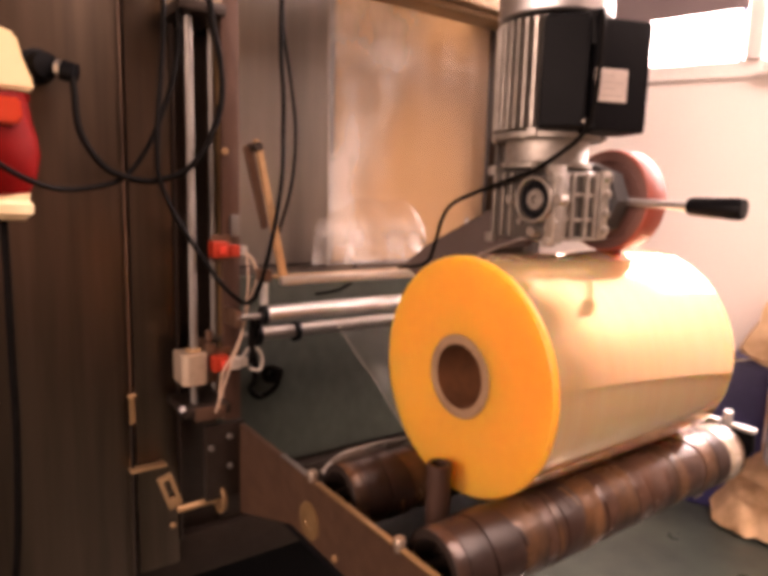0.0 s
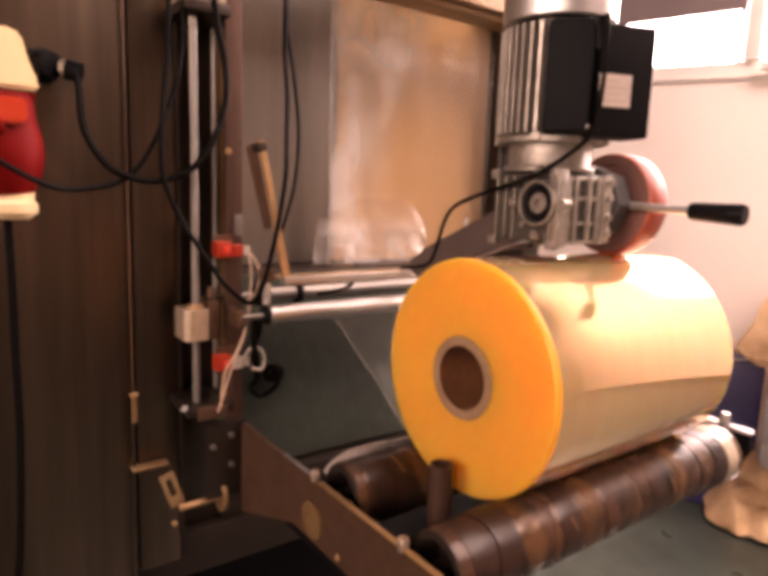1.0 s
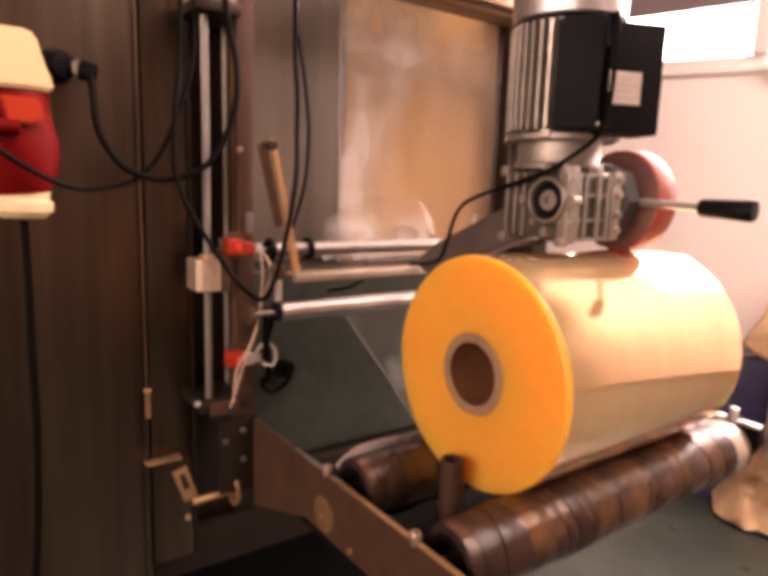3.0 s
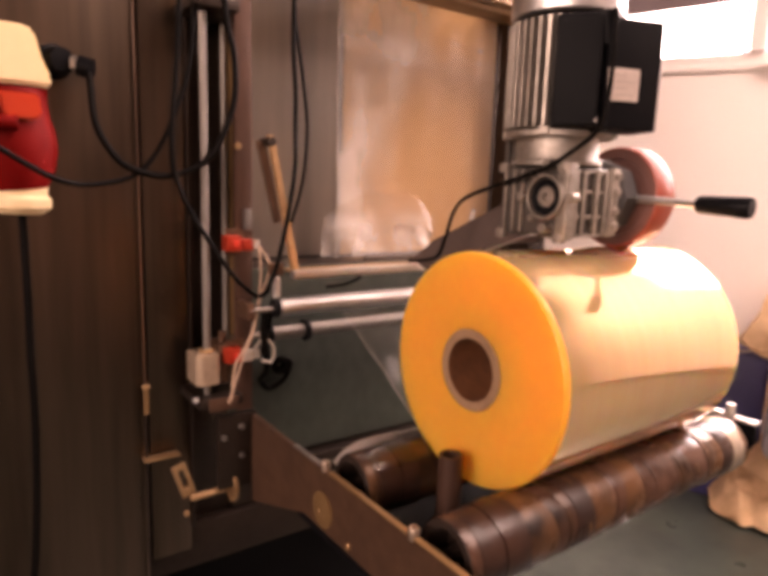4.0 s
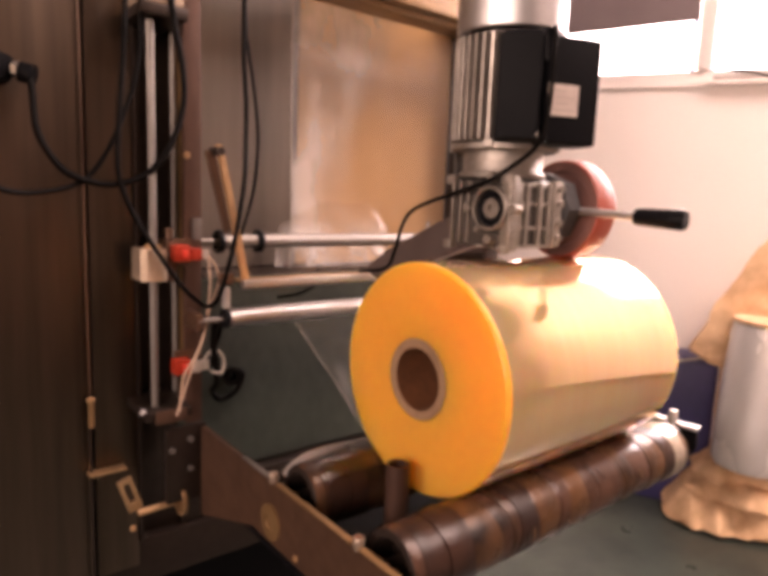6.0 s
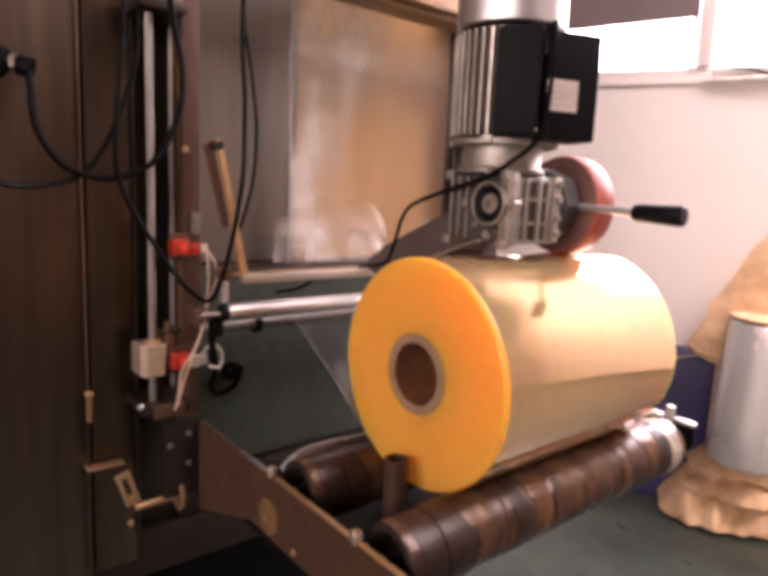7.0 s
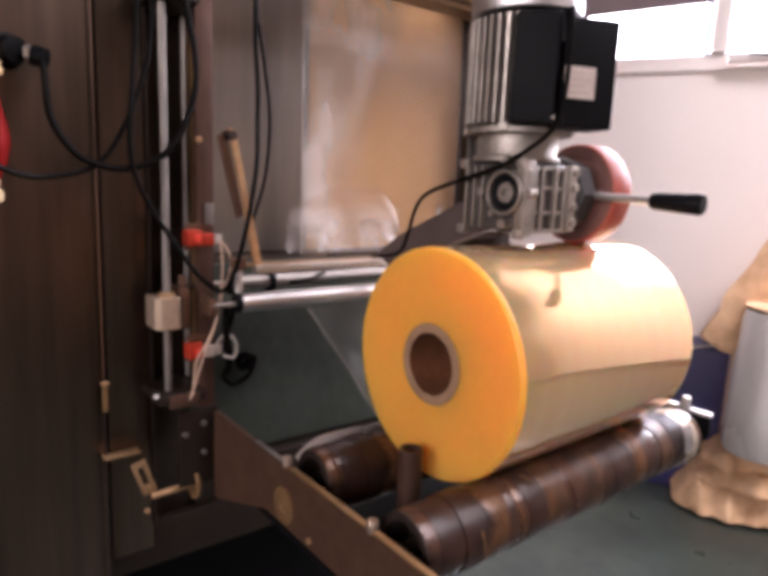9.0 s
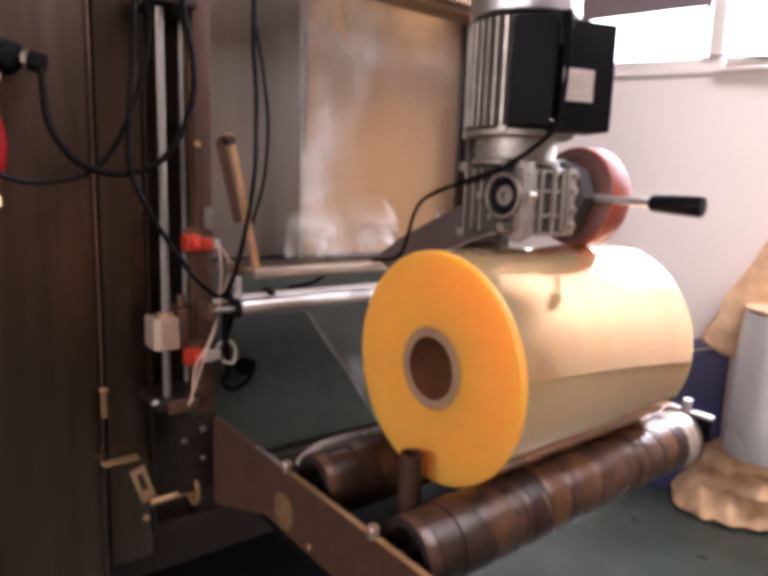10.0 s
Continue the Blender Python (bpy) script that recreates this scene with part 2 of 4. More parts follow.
def film_material(name, haze_share, gloss_least, milky=False, clear_above=None):
    """Thin clear film: mostly see-through, with a glossy creased surface, and clear from a height on if that is given."""
    m = bpy.data.materials.new(name)
    m.use_nodes = True
    nt = m.node_tree
    nt.nodes.remove(nt.nodes["Principled BSDF"])
    out = nt.nodes["Material Output"]
    tr, gl, mx = (nt.nodes.new(k) for k in ("ShaderNodeBsdfTransparent", "ShaderNodeBsdfGlossy", "ShaderNodeMixShader"))
    tr.inputs["Color"].default_value = (0.93, 0.90, 0.86, 1)
    gl.inputs["Roughness"].default_value = 0.38
    gl.inputs["Color"].default_value = (0.95, 0.92, 0.9, 1)
    lw = nt.nodes.new("ShaderNodeLayerWeight")
    lw.inputs["Blend"].default_value = 0.25
    mr = nt.nodes.new("ShaderNodeMapRange")
    mr.inputs["To Min"].default_value, mr.inputs["To Max"].default_value = gloss_least, 0.6
    nt.links.new(lw.outputs["Fresnel"], mr.inputs["Value"])
    nt.links.new(mr.outputs[0], mx.inputs["Fac"])
    nt.links.new(tr.outputs[0], mx.inputs[1])
    nt.links.new(gl.outputs[0], mx.inputs[2])
    tc, mp, no, bp = (nt.nodes.new(k) for k in ("ShaderNodeTexCoord", "ShaderNodeMapping", "ShaderNodeTexNoise", "ShaderNodeBump"))
    mp.inputs["Scale"].default_value = (3, 3, 1.5)
    no.inputs["Scale"].default_value, no.inputs["Detail"].default_value = 6, 3
    bp.inputs["Strength"].default_value, bp.inputs["Distance"].default_value = 0.14, 0.01
    nt.links.new(tc.outputs["Object"], mp.inputs[0])
    nt.links.new(mp.outputs[0], no.inputs["Vector"])
    nt.links.new(no.outputs["Fac"], bp.inputs["Height"])
    nt.links.new(bp.outputs[0], gl.inputs["Normal"])
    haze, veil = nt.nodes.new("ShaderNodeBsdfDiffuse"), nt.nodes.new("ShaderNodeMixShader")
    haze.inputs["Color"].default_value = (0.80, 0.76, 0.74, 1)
    # noise whitens the haze in patches: sheen put into colour, besides creases
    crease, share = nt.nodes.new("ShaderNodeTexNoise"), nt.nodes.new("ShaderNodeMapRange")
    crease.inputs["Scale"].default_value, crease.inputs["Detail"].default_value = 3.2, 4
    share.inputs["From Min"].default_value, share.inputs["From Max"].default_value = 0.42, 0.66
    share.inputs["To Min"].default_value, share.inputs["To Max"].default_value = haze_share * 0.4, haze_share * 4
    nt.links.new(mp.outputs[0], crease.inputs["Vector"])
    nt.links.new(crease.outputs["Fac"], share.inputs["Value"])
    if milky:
        # veil of painted sheen: thins across the web, thickens where film is slack
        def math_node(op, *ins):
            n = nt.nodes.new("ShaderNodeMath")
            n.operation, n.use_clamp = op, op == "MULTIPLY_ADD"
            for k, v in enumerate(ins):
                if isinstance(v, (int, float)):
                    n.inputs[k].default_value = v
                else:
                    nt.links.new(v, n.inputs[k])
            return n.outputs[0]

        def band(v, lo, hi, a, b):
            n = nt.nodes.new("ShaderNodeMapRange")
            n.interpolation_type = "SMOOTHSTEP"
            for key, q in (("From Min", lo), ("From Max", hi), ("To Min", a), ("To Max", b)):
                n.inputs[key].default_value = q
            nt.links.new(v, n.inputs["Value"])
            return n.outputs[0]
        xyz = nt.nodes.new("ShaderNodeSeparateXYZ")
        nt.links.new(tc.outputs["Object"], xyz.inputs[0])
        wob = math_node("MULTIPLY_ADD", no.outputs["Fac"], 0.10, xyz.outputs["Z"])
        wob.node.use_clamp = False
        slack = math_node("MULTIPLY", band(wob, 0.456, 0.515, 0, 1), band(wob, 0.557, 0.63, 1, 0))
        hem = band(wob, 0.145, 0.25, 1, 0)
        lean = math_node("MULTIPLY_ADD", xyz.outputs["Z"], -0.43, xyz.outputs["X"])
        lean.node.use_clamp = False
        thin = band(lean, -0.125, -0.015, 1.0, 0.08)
        # grey tint on one side mimics how the sheet's warm reflection fades
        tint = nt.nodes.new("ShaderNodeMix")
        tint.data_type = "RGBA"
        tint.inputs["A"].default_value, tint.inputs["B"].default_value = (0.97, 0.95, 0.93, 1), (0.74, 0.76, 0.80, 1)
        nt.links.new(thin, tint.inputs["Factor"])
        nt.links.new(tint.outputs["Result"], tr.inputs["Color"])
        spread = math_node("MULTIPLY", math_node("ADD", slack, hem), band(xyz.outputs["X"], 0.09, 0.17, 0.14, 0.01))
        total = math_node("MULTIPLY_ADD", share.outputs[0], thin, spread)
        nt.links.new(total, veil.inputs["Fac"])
    elif clear_above:
        high, cut, fade = (nt.nodes.new(k) for k in ("ShaderNodeSeparateXYZ", "ShaderNodeMapRange", "ShaderNodeMath"))
        cut.interpolation_type, fade.operation = "SMOOTHSTEP", "MULTIPLY"
        for key, q in (("From Min", clear_above - 0.065), ("From Max", clear_above), ("To Min", 1), ("To Max", 0)):
            cut.inputs[key].default_value = q
        nt.links.new(tc.outputs["Object"], high.inputs[0])
        nt.links.new(high.outputs["Z"], cut.inputs["Value"])
        nt.links.new(cut.outputs[0], fade.inputs[0])
        nt.links.new(share.outputs[0], fade.inputs[1])
        nt.links.new(fade.outputs[0], veil.inputs["Fac"])
    else:
        nt.links.new(share.outputs[0], veil.inputs["Fac"])
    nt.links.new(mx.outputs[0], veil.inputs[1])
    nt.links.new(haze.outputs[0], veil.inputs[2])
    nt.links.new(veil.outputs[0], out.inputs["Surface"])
    return m


FILM = film_material("clear_film", 0.004, 0.05)
FILM.node_tree.nodes["Glossy BSDF"].inputs["Roughness"].default_value = 0.24
# the white haze here also stands for highlights on the bunched folds
FILM_CREASED = film_material("bunched_film", 0.16, 0.01, clear_above=0.148)
FILM_CREASED.node_tree.nodes["Glossy BSDF"].inputs["Roughness"].default_value = 0.62
FILM_CREASED.node_tree.nodes["Map Range"].inputs["To Max"].default_value = 0.15
FILM_SHEEN = film_material("film_with_painted_sheen", 0.08, 0.03, True)

# ---- shaping helpers ----
ORIGIN = {}


def thing(name, at, label, category, group="", kind=""):
    """An empty at the base of a thing; its parts are given in world places."""
    ob = new(name)
    ob.empty_display_size = 0.02
    ob.location = at
    ORIGIN[ob] = Vector(at)
    return tagged(ob, label, category, group, kind)


def part(name, bm, mat, parent=None, label="", smooth=True):
    """One mesh object, in world places, under a thing or a part."""
    me = bpy.data.meshes.new(name)
    o = ORIGIN.get(parent, Vector((0, 0, 0)))
    bmesh.ops.translate(bm, verts=bm.verts, vec=-o)
    bmesh.ops.recalc_face_normals(bm, faces=bm.faces)
    bm.to_mesh(me)
    bm.free()
    me.materials.append(mat)
    if smooth:
        for p in me.polygons:
            p.use_smooth = True
        me.set_sharp_from_angle(angle=radians(35))
    ob = new(name, me)
    if parent is not None:
        ob.parent = parent
    ORIGIN[ob] = o
    if label:
        ob["label"] = label
    return ob


def solo(name, bm, mat, label, category, group="", kind=""):
    """A thing of one mesh, in world places."""
    return tagged(part(name, bm, mat), label, category, group, kind)


def box(x0, x1, y0, y1, z0, z1, bevel=0.0015, bm=None, m=None, seg=2):
    """A box with worn edges, added to bm."""
    b = bmesh.new()
    bmesh.ops.create_cube(b, size=1)
    for v in b.verts:
        v.co = Vector(((x0 + x1) / 2 + v.co.x * (x1 - x0), (y0 + y1) / 2 + v.co.y * (y1 - y0), (z0 + z1) / 2 + v.co.z * (z1 - z0)))
    if bevel:
        bmesh.ops.bevel(b, geom=b.edges[:], offset=bevel, segments=seg, affect="EDGES", profile=0.6)
    if m is not None:
        bmesh.ops.transform(b, matrix=m, verts=b.verts)
    return join(bm, b)


def join(bm, b):
    if bm is None:
        return b
    me = bpy.data.meshes.new("tmp")
    b.to_mesh(me)
    b.free()
    bm.from_mesh(me)
    bpy.data.meshes.remove(me)
    return bm


def lathe(profile, p0, axis, seg=48, bm=None, closed=False):
    """Turns (along, radius) pairs round an axis from p0."""
    b = bmesh.new()
    ax = Vector(axis).normalized()
    side = ax.orthogonal().normalized()
    up = ax.cross(side)
    rings = []
    for d, r in profile:
        c = Vector(p0) + ax * d
        if r < 1e-6:
            rings.append([b.verts.new(c)])
        else:
            rings.append([b.verts.new(c + (side * math.cos(a) + up * math.sin(a)) * r) for a in (2 * math.pi * k / seg for k in range(seg))])
    pairs = list(zip(rings, rings[1:])) + ([(rings[-1], rings[0])] if closed else [])
    for A, B in pairs:
        for k in range(seg):
            q = [A[k % len(A)], A[(k + 1) % len(A)], B[(k + 1) % len(B)], B[k % len(B)]]
            q = list(dict.fromkeys(q))
            if len(q) > 2:
                b.faces.new(q)
    return join(bm, b)


def rod(p0, p1, r, bm=None, seg=24, edge=0.001):
    """A round bar with eased ends."""
    p0, p1 = Vector(p0), Vector(p1)
    n = (p1 - p0).length
    e = min(edge, r * 0.4, n * 0.3)
    return lathe([(0, 0), (0, r - e), (e, r), (n - e, r), (n, r - e), (n, 0)], p0, p1 - p0, seg, bm)


def ring(p0, p1, r_out, r_in, bm=None, seg=40, e=0.001):
    p0, p1 = Vector(p0), Vector(p1)
    n = (p1 - p0).length
    return lathe([(0, r_in + e), (0, r_out - e), (e, r_out), (n - e, r_out), (n, r_out - e), (n, r_in + e), (n - e, r_in), (e, r_in)], p0, p1 - p0, seg, bm, True)


def hexhead(p, axis, r, h, bm=None):
    """A socket-head screw with a small recess."""
    return lathe([(0, 0), (0, r), (h * 0.8, r), (h, r * 0.85), (h, r * 0.5), (h * 0.5, r * 0.45), (h * 0.5, 0)], p, axis, 12, bm)


def smooth_path(points, n=8):
    pts = [Vector(p) for p in points]
    out = []
    for i in range(len(pts) - 1):
        a, b, c, d = pts[max(i - 1, 0)], pts[i], pts[i + 1], pts[min(i + 2, len(pts) - 1)]
        for k in range(n):
            t = k / n
            out.append(0.5 * ((2 * b) + (c - a) * t + (2 * a - 5 * b + 4 * c - d) * t * t + (3 * b - a - 3 * c + d) * t ** 3))
    return out + [pts[-1]]


def sweep(points, r, bm=None, seg=10, n=8):
    """A cable of radius r through points."""
    b = bmesh.new()
    pts = smooth_path(points, n)
    side = None
    rings = []
    for i, p in enumerate(pts):
        d = (pts[min(i + 1, len(pts) - 1)] - pts[max(i - 1, 0)]).normalized()
        side = d.orthogonal().normalized() if side is None else (side - d * side.dot(d)).normalized()
        up = d.cross(side)
        rings.append([b.verts.new(p + (side * math.cos(a) + up * math.sin(a)) * r) for a in (2 * math.pi * k / seg for k in range(seg))])
    for A, B in zip(rings, rings[1:]):
        for k in range(seg):
            b.faces.new((A[k], A[(k + 1) % seg], B[(k + 1) % seg], B[k]))
    b.faces.new(rings[0])
    b.faces.new(list(reversed(rings[-1])))
    return join(bm, b)


def prism(outline, axis, lo, hi, bevel=0.001, bm=None):
    """A flat plate: an outline of two coordinates, pushed along the third axis ('x', 'y' or 'z')."""
    b = bmesh.new()

    def at(u, v, w):
        return {"x": (w, u, v), "y": (u, w, v), "z": (u, v, w)}[axis]
    A = [b.verts.new(at(u, v, lo)) for u, v in outline]
    B = [b.verts.new(at(u, v, hi)) for u, v in outline]
    b.faces.new(A)
    b.faces.new(list(reversed(B)))
    for k in range(len(A)):
        b.faces.new((A[k], B[k], B[(k + 1) % len(A)], A[(k + 1) % len(A)]))
    bmesh.ops.recalc_face_normals(b, faces=b.faces)
    if bevel:
        bmesh.ops.bevel(b, geom=b.edges[:], offset=bevel, segments=2, affect="EDGES")
    return join(bm, b)


def sheet(fn, nu, nv, thick=0.0):
    """A bent sheet: fn(u, v) gives a place for u and v from 0 to 1."""
    b = bmesh.new()
    g = [[b.verts.new(fn(i / nu, j / nv)) for j in range(nv + 1)] for i in range(nu + 1)]
    for i in range(nu):
        for j in range(nv):
            b.faces.new((g[i][j], g[i + 1][j], g[i + 1][j + 1], g[i][j + 1]))
    if thick:
        bmesh.ops.recalc_face_normals(b, faces=b.faces)
        bmesh.ops.solidify(b, geom=b.faces[:], thickness=thick)
    return b

# ---- the room ----
solo("floor", box(-3.2, 5.4, -5.0, 3.2, -0.1, 0, 0), FLOOR, "grey-green painted concrete floor, worn and dusty", "floor", kind="structure")
# hole in the unseen ceiling, cut for the added lamp
FILL_OPENING = pose(1.55, -2.0, 0, 0, 0, 27)
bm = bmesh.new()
hole = [FILL_OPENING @ Vector(p) for p in ((-0.55, -1.6, 3.9), (0.55, -1.6, 3.9), (0.55, 1.6, 3.9), (-0.55, 1.6, 3.9))]
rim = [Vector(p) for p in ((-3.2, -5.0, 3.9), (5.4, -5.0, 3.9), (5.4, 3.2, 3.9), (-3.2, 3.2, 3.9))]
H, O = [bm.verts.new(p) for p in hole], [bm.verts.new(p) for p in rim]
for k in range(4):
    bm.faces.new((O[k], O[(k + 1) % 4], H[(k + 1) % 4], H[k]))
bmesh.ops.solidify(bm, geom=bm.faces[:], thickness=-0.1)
solo("ceiling", bm, CEILING, "unseen grey-white ceiling with an opening for the added lamp", "ceiling", kind="structure")


bm = None
for a in ((-2.9, 6.3, 0, 0.2, 0, 1.655), (-2.9, 6.3, 0, 0.2, 2.6, 3.9), (-2.9, -1.1, 0, 0.2, 1.655, 2.6), (1.5, 6.3, 0, 0.2, 1.655, 2.6)):
    bm = box(*a, bevel=0, bm=bm, m=WALL)
solo("wall_east", bm, WALL_PAINT, "pale pinkish painted wall below the windows", "wall", kind="structure")
solo("wall_south", box(-3.2, 5.4, -5.0, -4.8, 0, 3.9, 0), ROOM_PAINT, "unseen dull brown wall, dark to dim the steel's reflections", "wall", kind="structure")
bm = None
for a in ((-3.2, -3.0, -4.8, 3.0, 0, 1.1), (-3.2, -3.0, -4.8, 3.0, 2.7, 3.9), (-3.2, -3.0, -4.8, -3.1, 1.1, 2.7), (-3.2, -3.0, -1.5, -1.2, 1.1, 2.7), (-3.2, -3.0, 0.4, 3.0, 1.1, 2.7)):
    bm = box(*a, bevel=0, bm=bm)
solo("wall_west", bm, ROOM_PAINT, "unseen dull brown wall with two windows added for light", "wall", kind="structure")
solo("wall_north", box(-3.2, 5.4, 3.0, 3.2, 0, 3.9, 0), ROOM_PAINT, "dull beige painted wall", "wall", kind="structure")

win = thing("window_1", (2.01, 0.67, 1.64), "white-framed high window, blown out by daylight", "window", kind="structure")
bm = box(-1.1, 1.5, 0.01, 0.1, 1.655, 1.712, 0.004, m=WALL)
for a in ((-1.1, -1.04, 0.01, 0.1, 1.714, 2.6), (1.44, 1.5, 0.01, 0.1, 1.714, 2.6), (-1.038, 1.438, 0.01, 0.1, 2.54, 2.6)):
    bm = box(*a, bevel=0.004, bm=bm, m=WALL)
part("window_frame", bm, FRAME_PVC, win)
part("mullion", box(-0.004, 0.05, -0.008, 0.1, 1.714, 2.538, 0.005, m=WALL), FRAME_PVC, win)
part("window_sill", box(-1.12, 1.52, -0.010, 0.008, 1.645, 1.662, 0.004, m=WALL), FRAME_PVC, win)
for s0, s1 in ((-1.038, -0.006), (0.052, 1.438)):
    pane = part("pane", box(s0, s1, 0.06, 0.066, 1.714, 2.538, 0, m=WALL), PANE, win)
    pane.visible_shadow = False
sash = thing("open_window_sash", (2.1, 0.55, 1.66), "open white window sash leaning inwards at the bottom", "window sash", kind="structure")
part("sash_rail", box(0.06, 0.9, -0.05, -0.015, 1.668, 1.70, 0.006, m=WALL), FRAME_PVC, sash)
part("stay_wire", sweep([WALL @ Vector(p) for p in ((0.12, -0.05, 1.70), (0.18, -0.06, 1.685), (0.3, -0.06, 1.66), (0.4, -0.05, 1.70))], 0.004), RUBBER, sash)
bm = prism([(-1.09, 1.846), (-0.006, 1.893), (-0.006, 2.62), (-1.09, 2.62)], "y", -0.022, -0.014, 0.002)
bmesh.ops.transform(bm, matrix=WALL, verts=bm.verts)
solo("roller_blind", bm, BLIND, "dark mauve-grey roller blind half lowered over the window", "blind")

# frames of the two unseen west windows, added with their lamps
for k, y0 in enumerate((-3.1, -1.2)):
    w = thing("window_%d" % (k + 2), (-3.05, y0, 1.1), "unseen framed window added to let light into the hall", "window", kind="structure")
    bm = None
    for a in ((0, 1.6, 1.1, 1.16), (0, 1.6, 2.64, 2.7), (0, 0.06, 1.162, 2.638), (1.54, 1.6, 1.162, 2.638), (0.77, 0.83, 1.162, 2.638)):
        bm = box(-3.08, -3.03, y0 + a[0], y0 + a[1], a[2], a[3], bevel=0.003, bm=bm)
    part("window_frame", bm, FRAME_PVC, w)

solo("baseboard", box(-2.9, 6.3, -0.015, -0.001, 0, 0.11, 0.003, m=WALL), STEEL_DARK, "dark brown skirting along the pale wall", "skirting", kind="structure")

# ---- packaging machine, seen from behind ----
mach = thing("packaging_machine", (-0.3, 0.42, 0.0), "brushed stainless packaging machine with film feed at its back", "machine")
part("door_panel", box(-1.4, -0.271, 0.42, 0.45, 0.30, 2.1, 0.003), STEEL_DOOR, mach, "brushed dark stainless steel door")
part("narrow_panel", box(-0.266, -0.203, 0.42, 0.45, 0.56, 2.1, 0.003), STEEL_DOOR, mach)
part("door_gap", box(-0.271, -0.266, 0.436, 0.45, 0.30, 2.1, 0), STEEL_DARK, mach)
part("guide_channel", box(-0.203, -0.128, 0.452, 0.462, 0.56, 2.1, 0.001), STEEL_DARK, mach, "dark recessed channel behind the guide rods")
part("channel_edge", box(-0.203, -0.198, 0.415, 0.45, 0.60, 2.1, 0.001), STEEL_DARK, mach)
part("flat_column", box(-0.152, -0.126, 0.352, 0.362, 0.812, 2.1, 0.0015), PIPE, mach, "rusty brown steel flat column")
part("column_web", box(-0.134, -0.126, 0.363, 0.597, 0.812, 2.1, 0.0015), OCHRE, mach)
# one steel sheet in two pieces: tan carries the warm reflection
part("bay_sheet", box(0.182, 0.66, 0.60, 0.61, 1.02, 2.1, 0.002), STEEL_BAY, mach, "satin steel sheet behind the film, warm reflection painted tan")
part("bay_side_sheet", box(-0.126, 0.180, 0.598, 0.61, 1.02, 2.1, 0.002), STEEL_GREY, mach, "grey satin steel sheet behind the film")
part("lower_sheet", prism([(-0.126, 0.665), (0.50, 0.665), (0.50, 1.018), (-0.126, 1.018)], "y", 0.468, 0.48, 0.002), STEEL_LOW, mach, "grey-green dull steel sheet")
part("sheet_ledge", box(-0.126, 0.602, 0.482, 0.60, 1.004, 1.018, 0.002), STEEL_DARK, mach)
part("lower_rail", box(-0.126, 0.50, 0.44, 0.50, 0.60, 0.660, 0.003), STEEL_DARK, mach)
part("right_post", box(0.604, 0.66, 0.45, 0.595, 0.60, 2.1, 0.004), STEEL_DARK, mach, "broad dark steel post")
bm = box(-0.126, 0.66, 0.44, 0.50, 1.525, 1.60, 0.004)
part("top_beam", box(-0.126, 0.66, 0.415, 0.438, 1.535, 1.552, 0.004, bm=bm), OCHRE, mach, "steel beam above the film bay")
part("base_beam", box(-0.40, 0.50, 0.43, 0.55, 0.52, 0.598, 0.004), STEEL_DARK, mach)
part("carcass", box(-1.4, 0.66, 0.64, 1.2, 0.05, 2.1, 0.004), STEEL_DARK, mach)
# black block added for the deep shade under the machine
part("shade_block", box(-1.35, 0.45, 0.56, 0.638, 0.0, 0.60, 0.004), BLACK, mach)
# drop bolt on the door seam
bm = rod((-0.2725, 0.414, 0.86), (-0.2725, 0.414, 2.05), 0.0014, seg=10)
part("drop_bolt_rod", bm, PLATE, mach)
bm = rod((-0.2725, 0.408, 0.812), (-0.2725, 0.408, 0.854), 0.0042, seg=14)
part("drop_bolt_sleeve", bm, OCHRE, mach, "dull ochre drop-bolt sleeve")
part("sleeve_cap", ring((-0.2725, 0.408, 0.853), (-0.2725, 0.408, 0.858), 0.0065, 0.003), BRASS, mach)
bm = rod((-0.274, 0.411, 0.40), (-0.274, 0.411, 0.811), 0.0018, seg=10)
part("drop_bolt_lower_rod", bm, STEEL_DARK, mach)
# guide rods
part("guide_rod", rod((-0.195, 0.36, 0.842), (-0.195, 0.36, 1.395), 0.0056), ROD, mach, "ground steel guide rod")
part("rear_rod", rod((-0.140, 0.425, 0.80), (-0.140, 0.425, 2.05), 0.006), ROD, mach)
bm = box(-0.215, -0.150, 0.335, 0.445, 1.397, 1.412, 0.002)
part("rod_bracket_top", bm, STEEL_DARK, mach)
part("rod_bracket_block", box(-0.206, -0.155, 0.338, 0.44, 1.413, 1.45, 0.003), BLOCK, mach)
bm = box(-0.218, -0.150, 0.33, 0.44, 0.832, 0.846, 0.002)
part("rod_bracket_foot", bm, STEEL_DARK, mach)
part("foot_face", box(-0.205, -0.160, 0.3245, 0.3295, 0.828, 0.848, 0.0015), PLATE, mach)
part("foot_screw", hexhead((-0.218, 0.34, 0.846), (-1, -0.6, 0.2), 0.0045, 0.005), CHROME, mach)
part("pale_bracket", box(-0.142, -0.129, 0.344, 0.3515, 1.094, 1.126, 0.002), ROD, mach)
# bolts on the mounting flange
for p in ((-0.147, 0.3458, 0.789), (-0.147, 0.3458, 0.742), (-0.176, 0.3458, 0.776)):
    part("flange_bolt", hexhead(p, (0, -1, 0), 0.0046, 0.005), ROD, mach)
part("mounting_flange", box(-0.184, -0.122, 0.346, 0.356, 0.69, 0.81, 0.002), STEEL_DARK, mach)
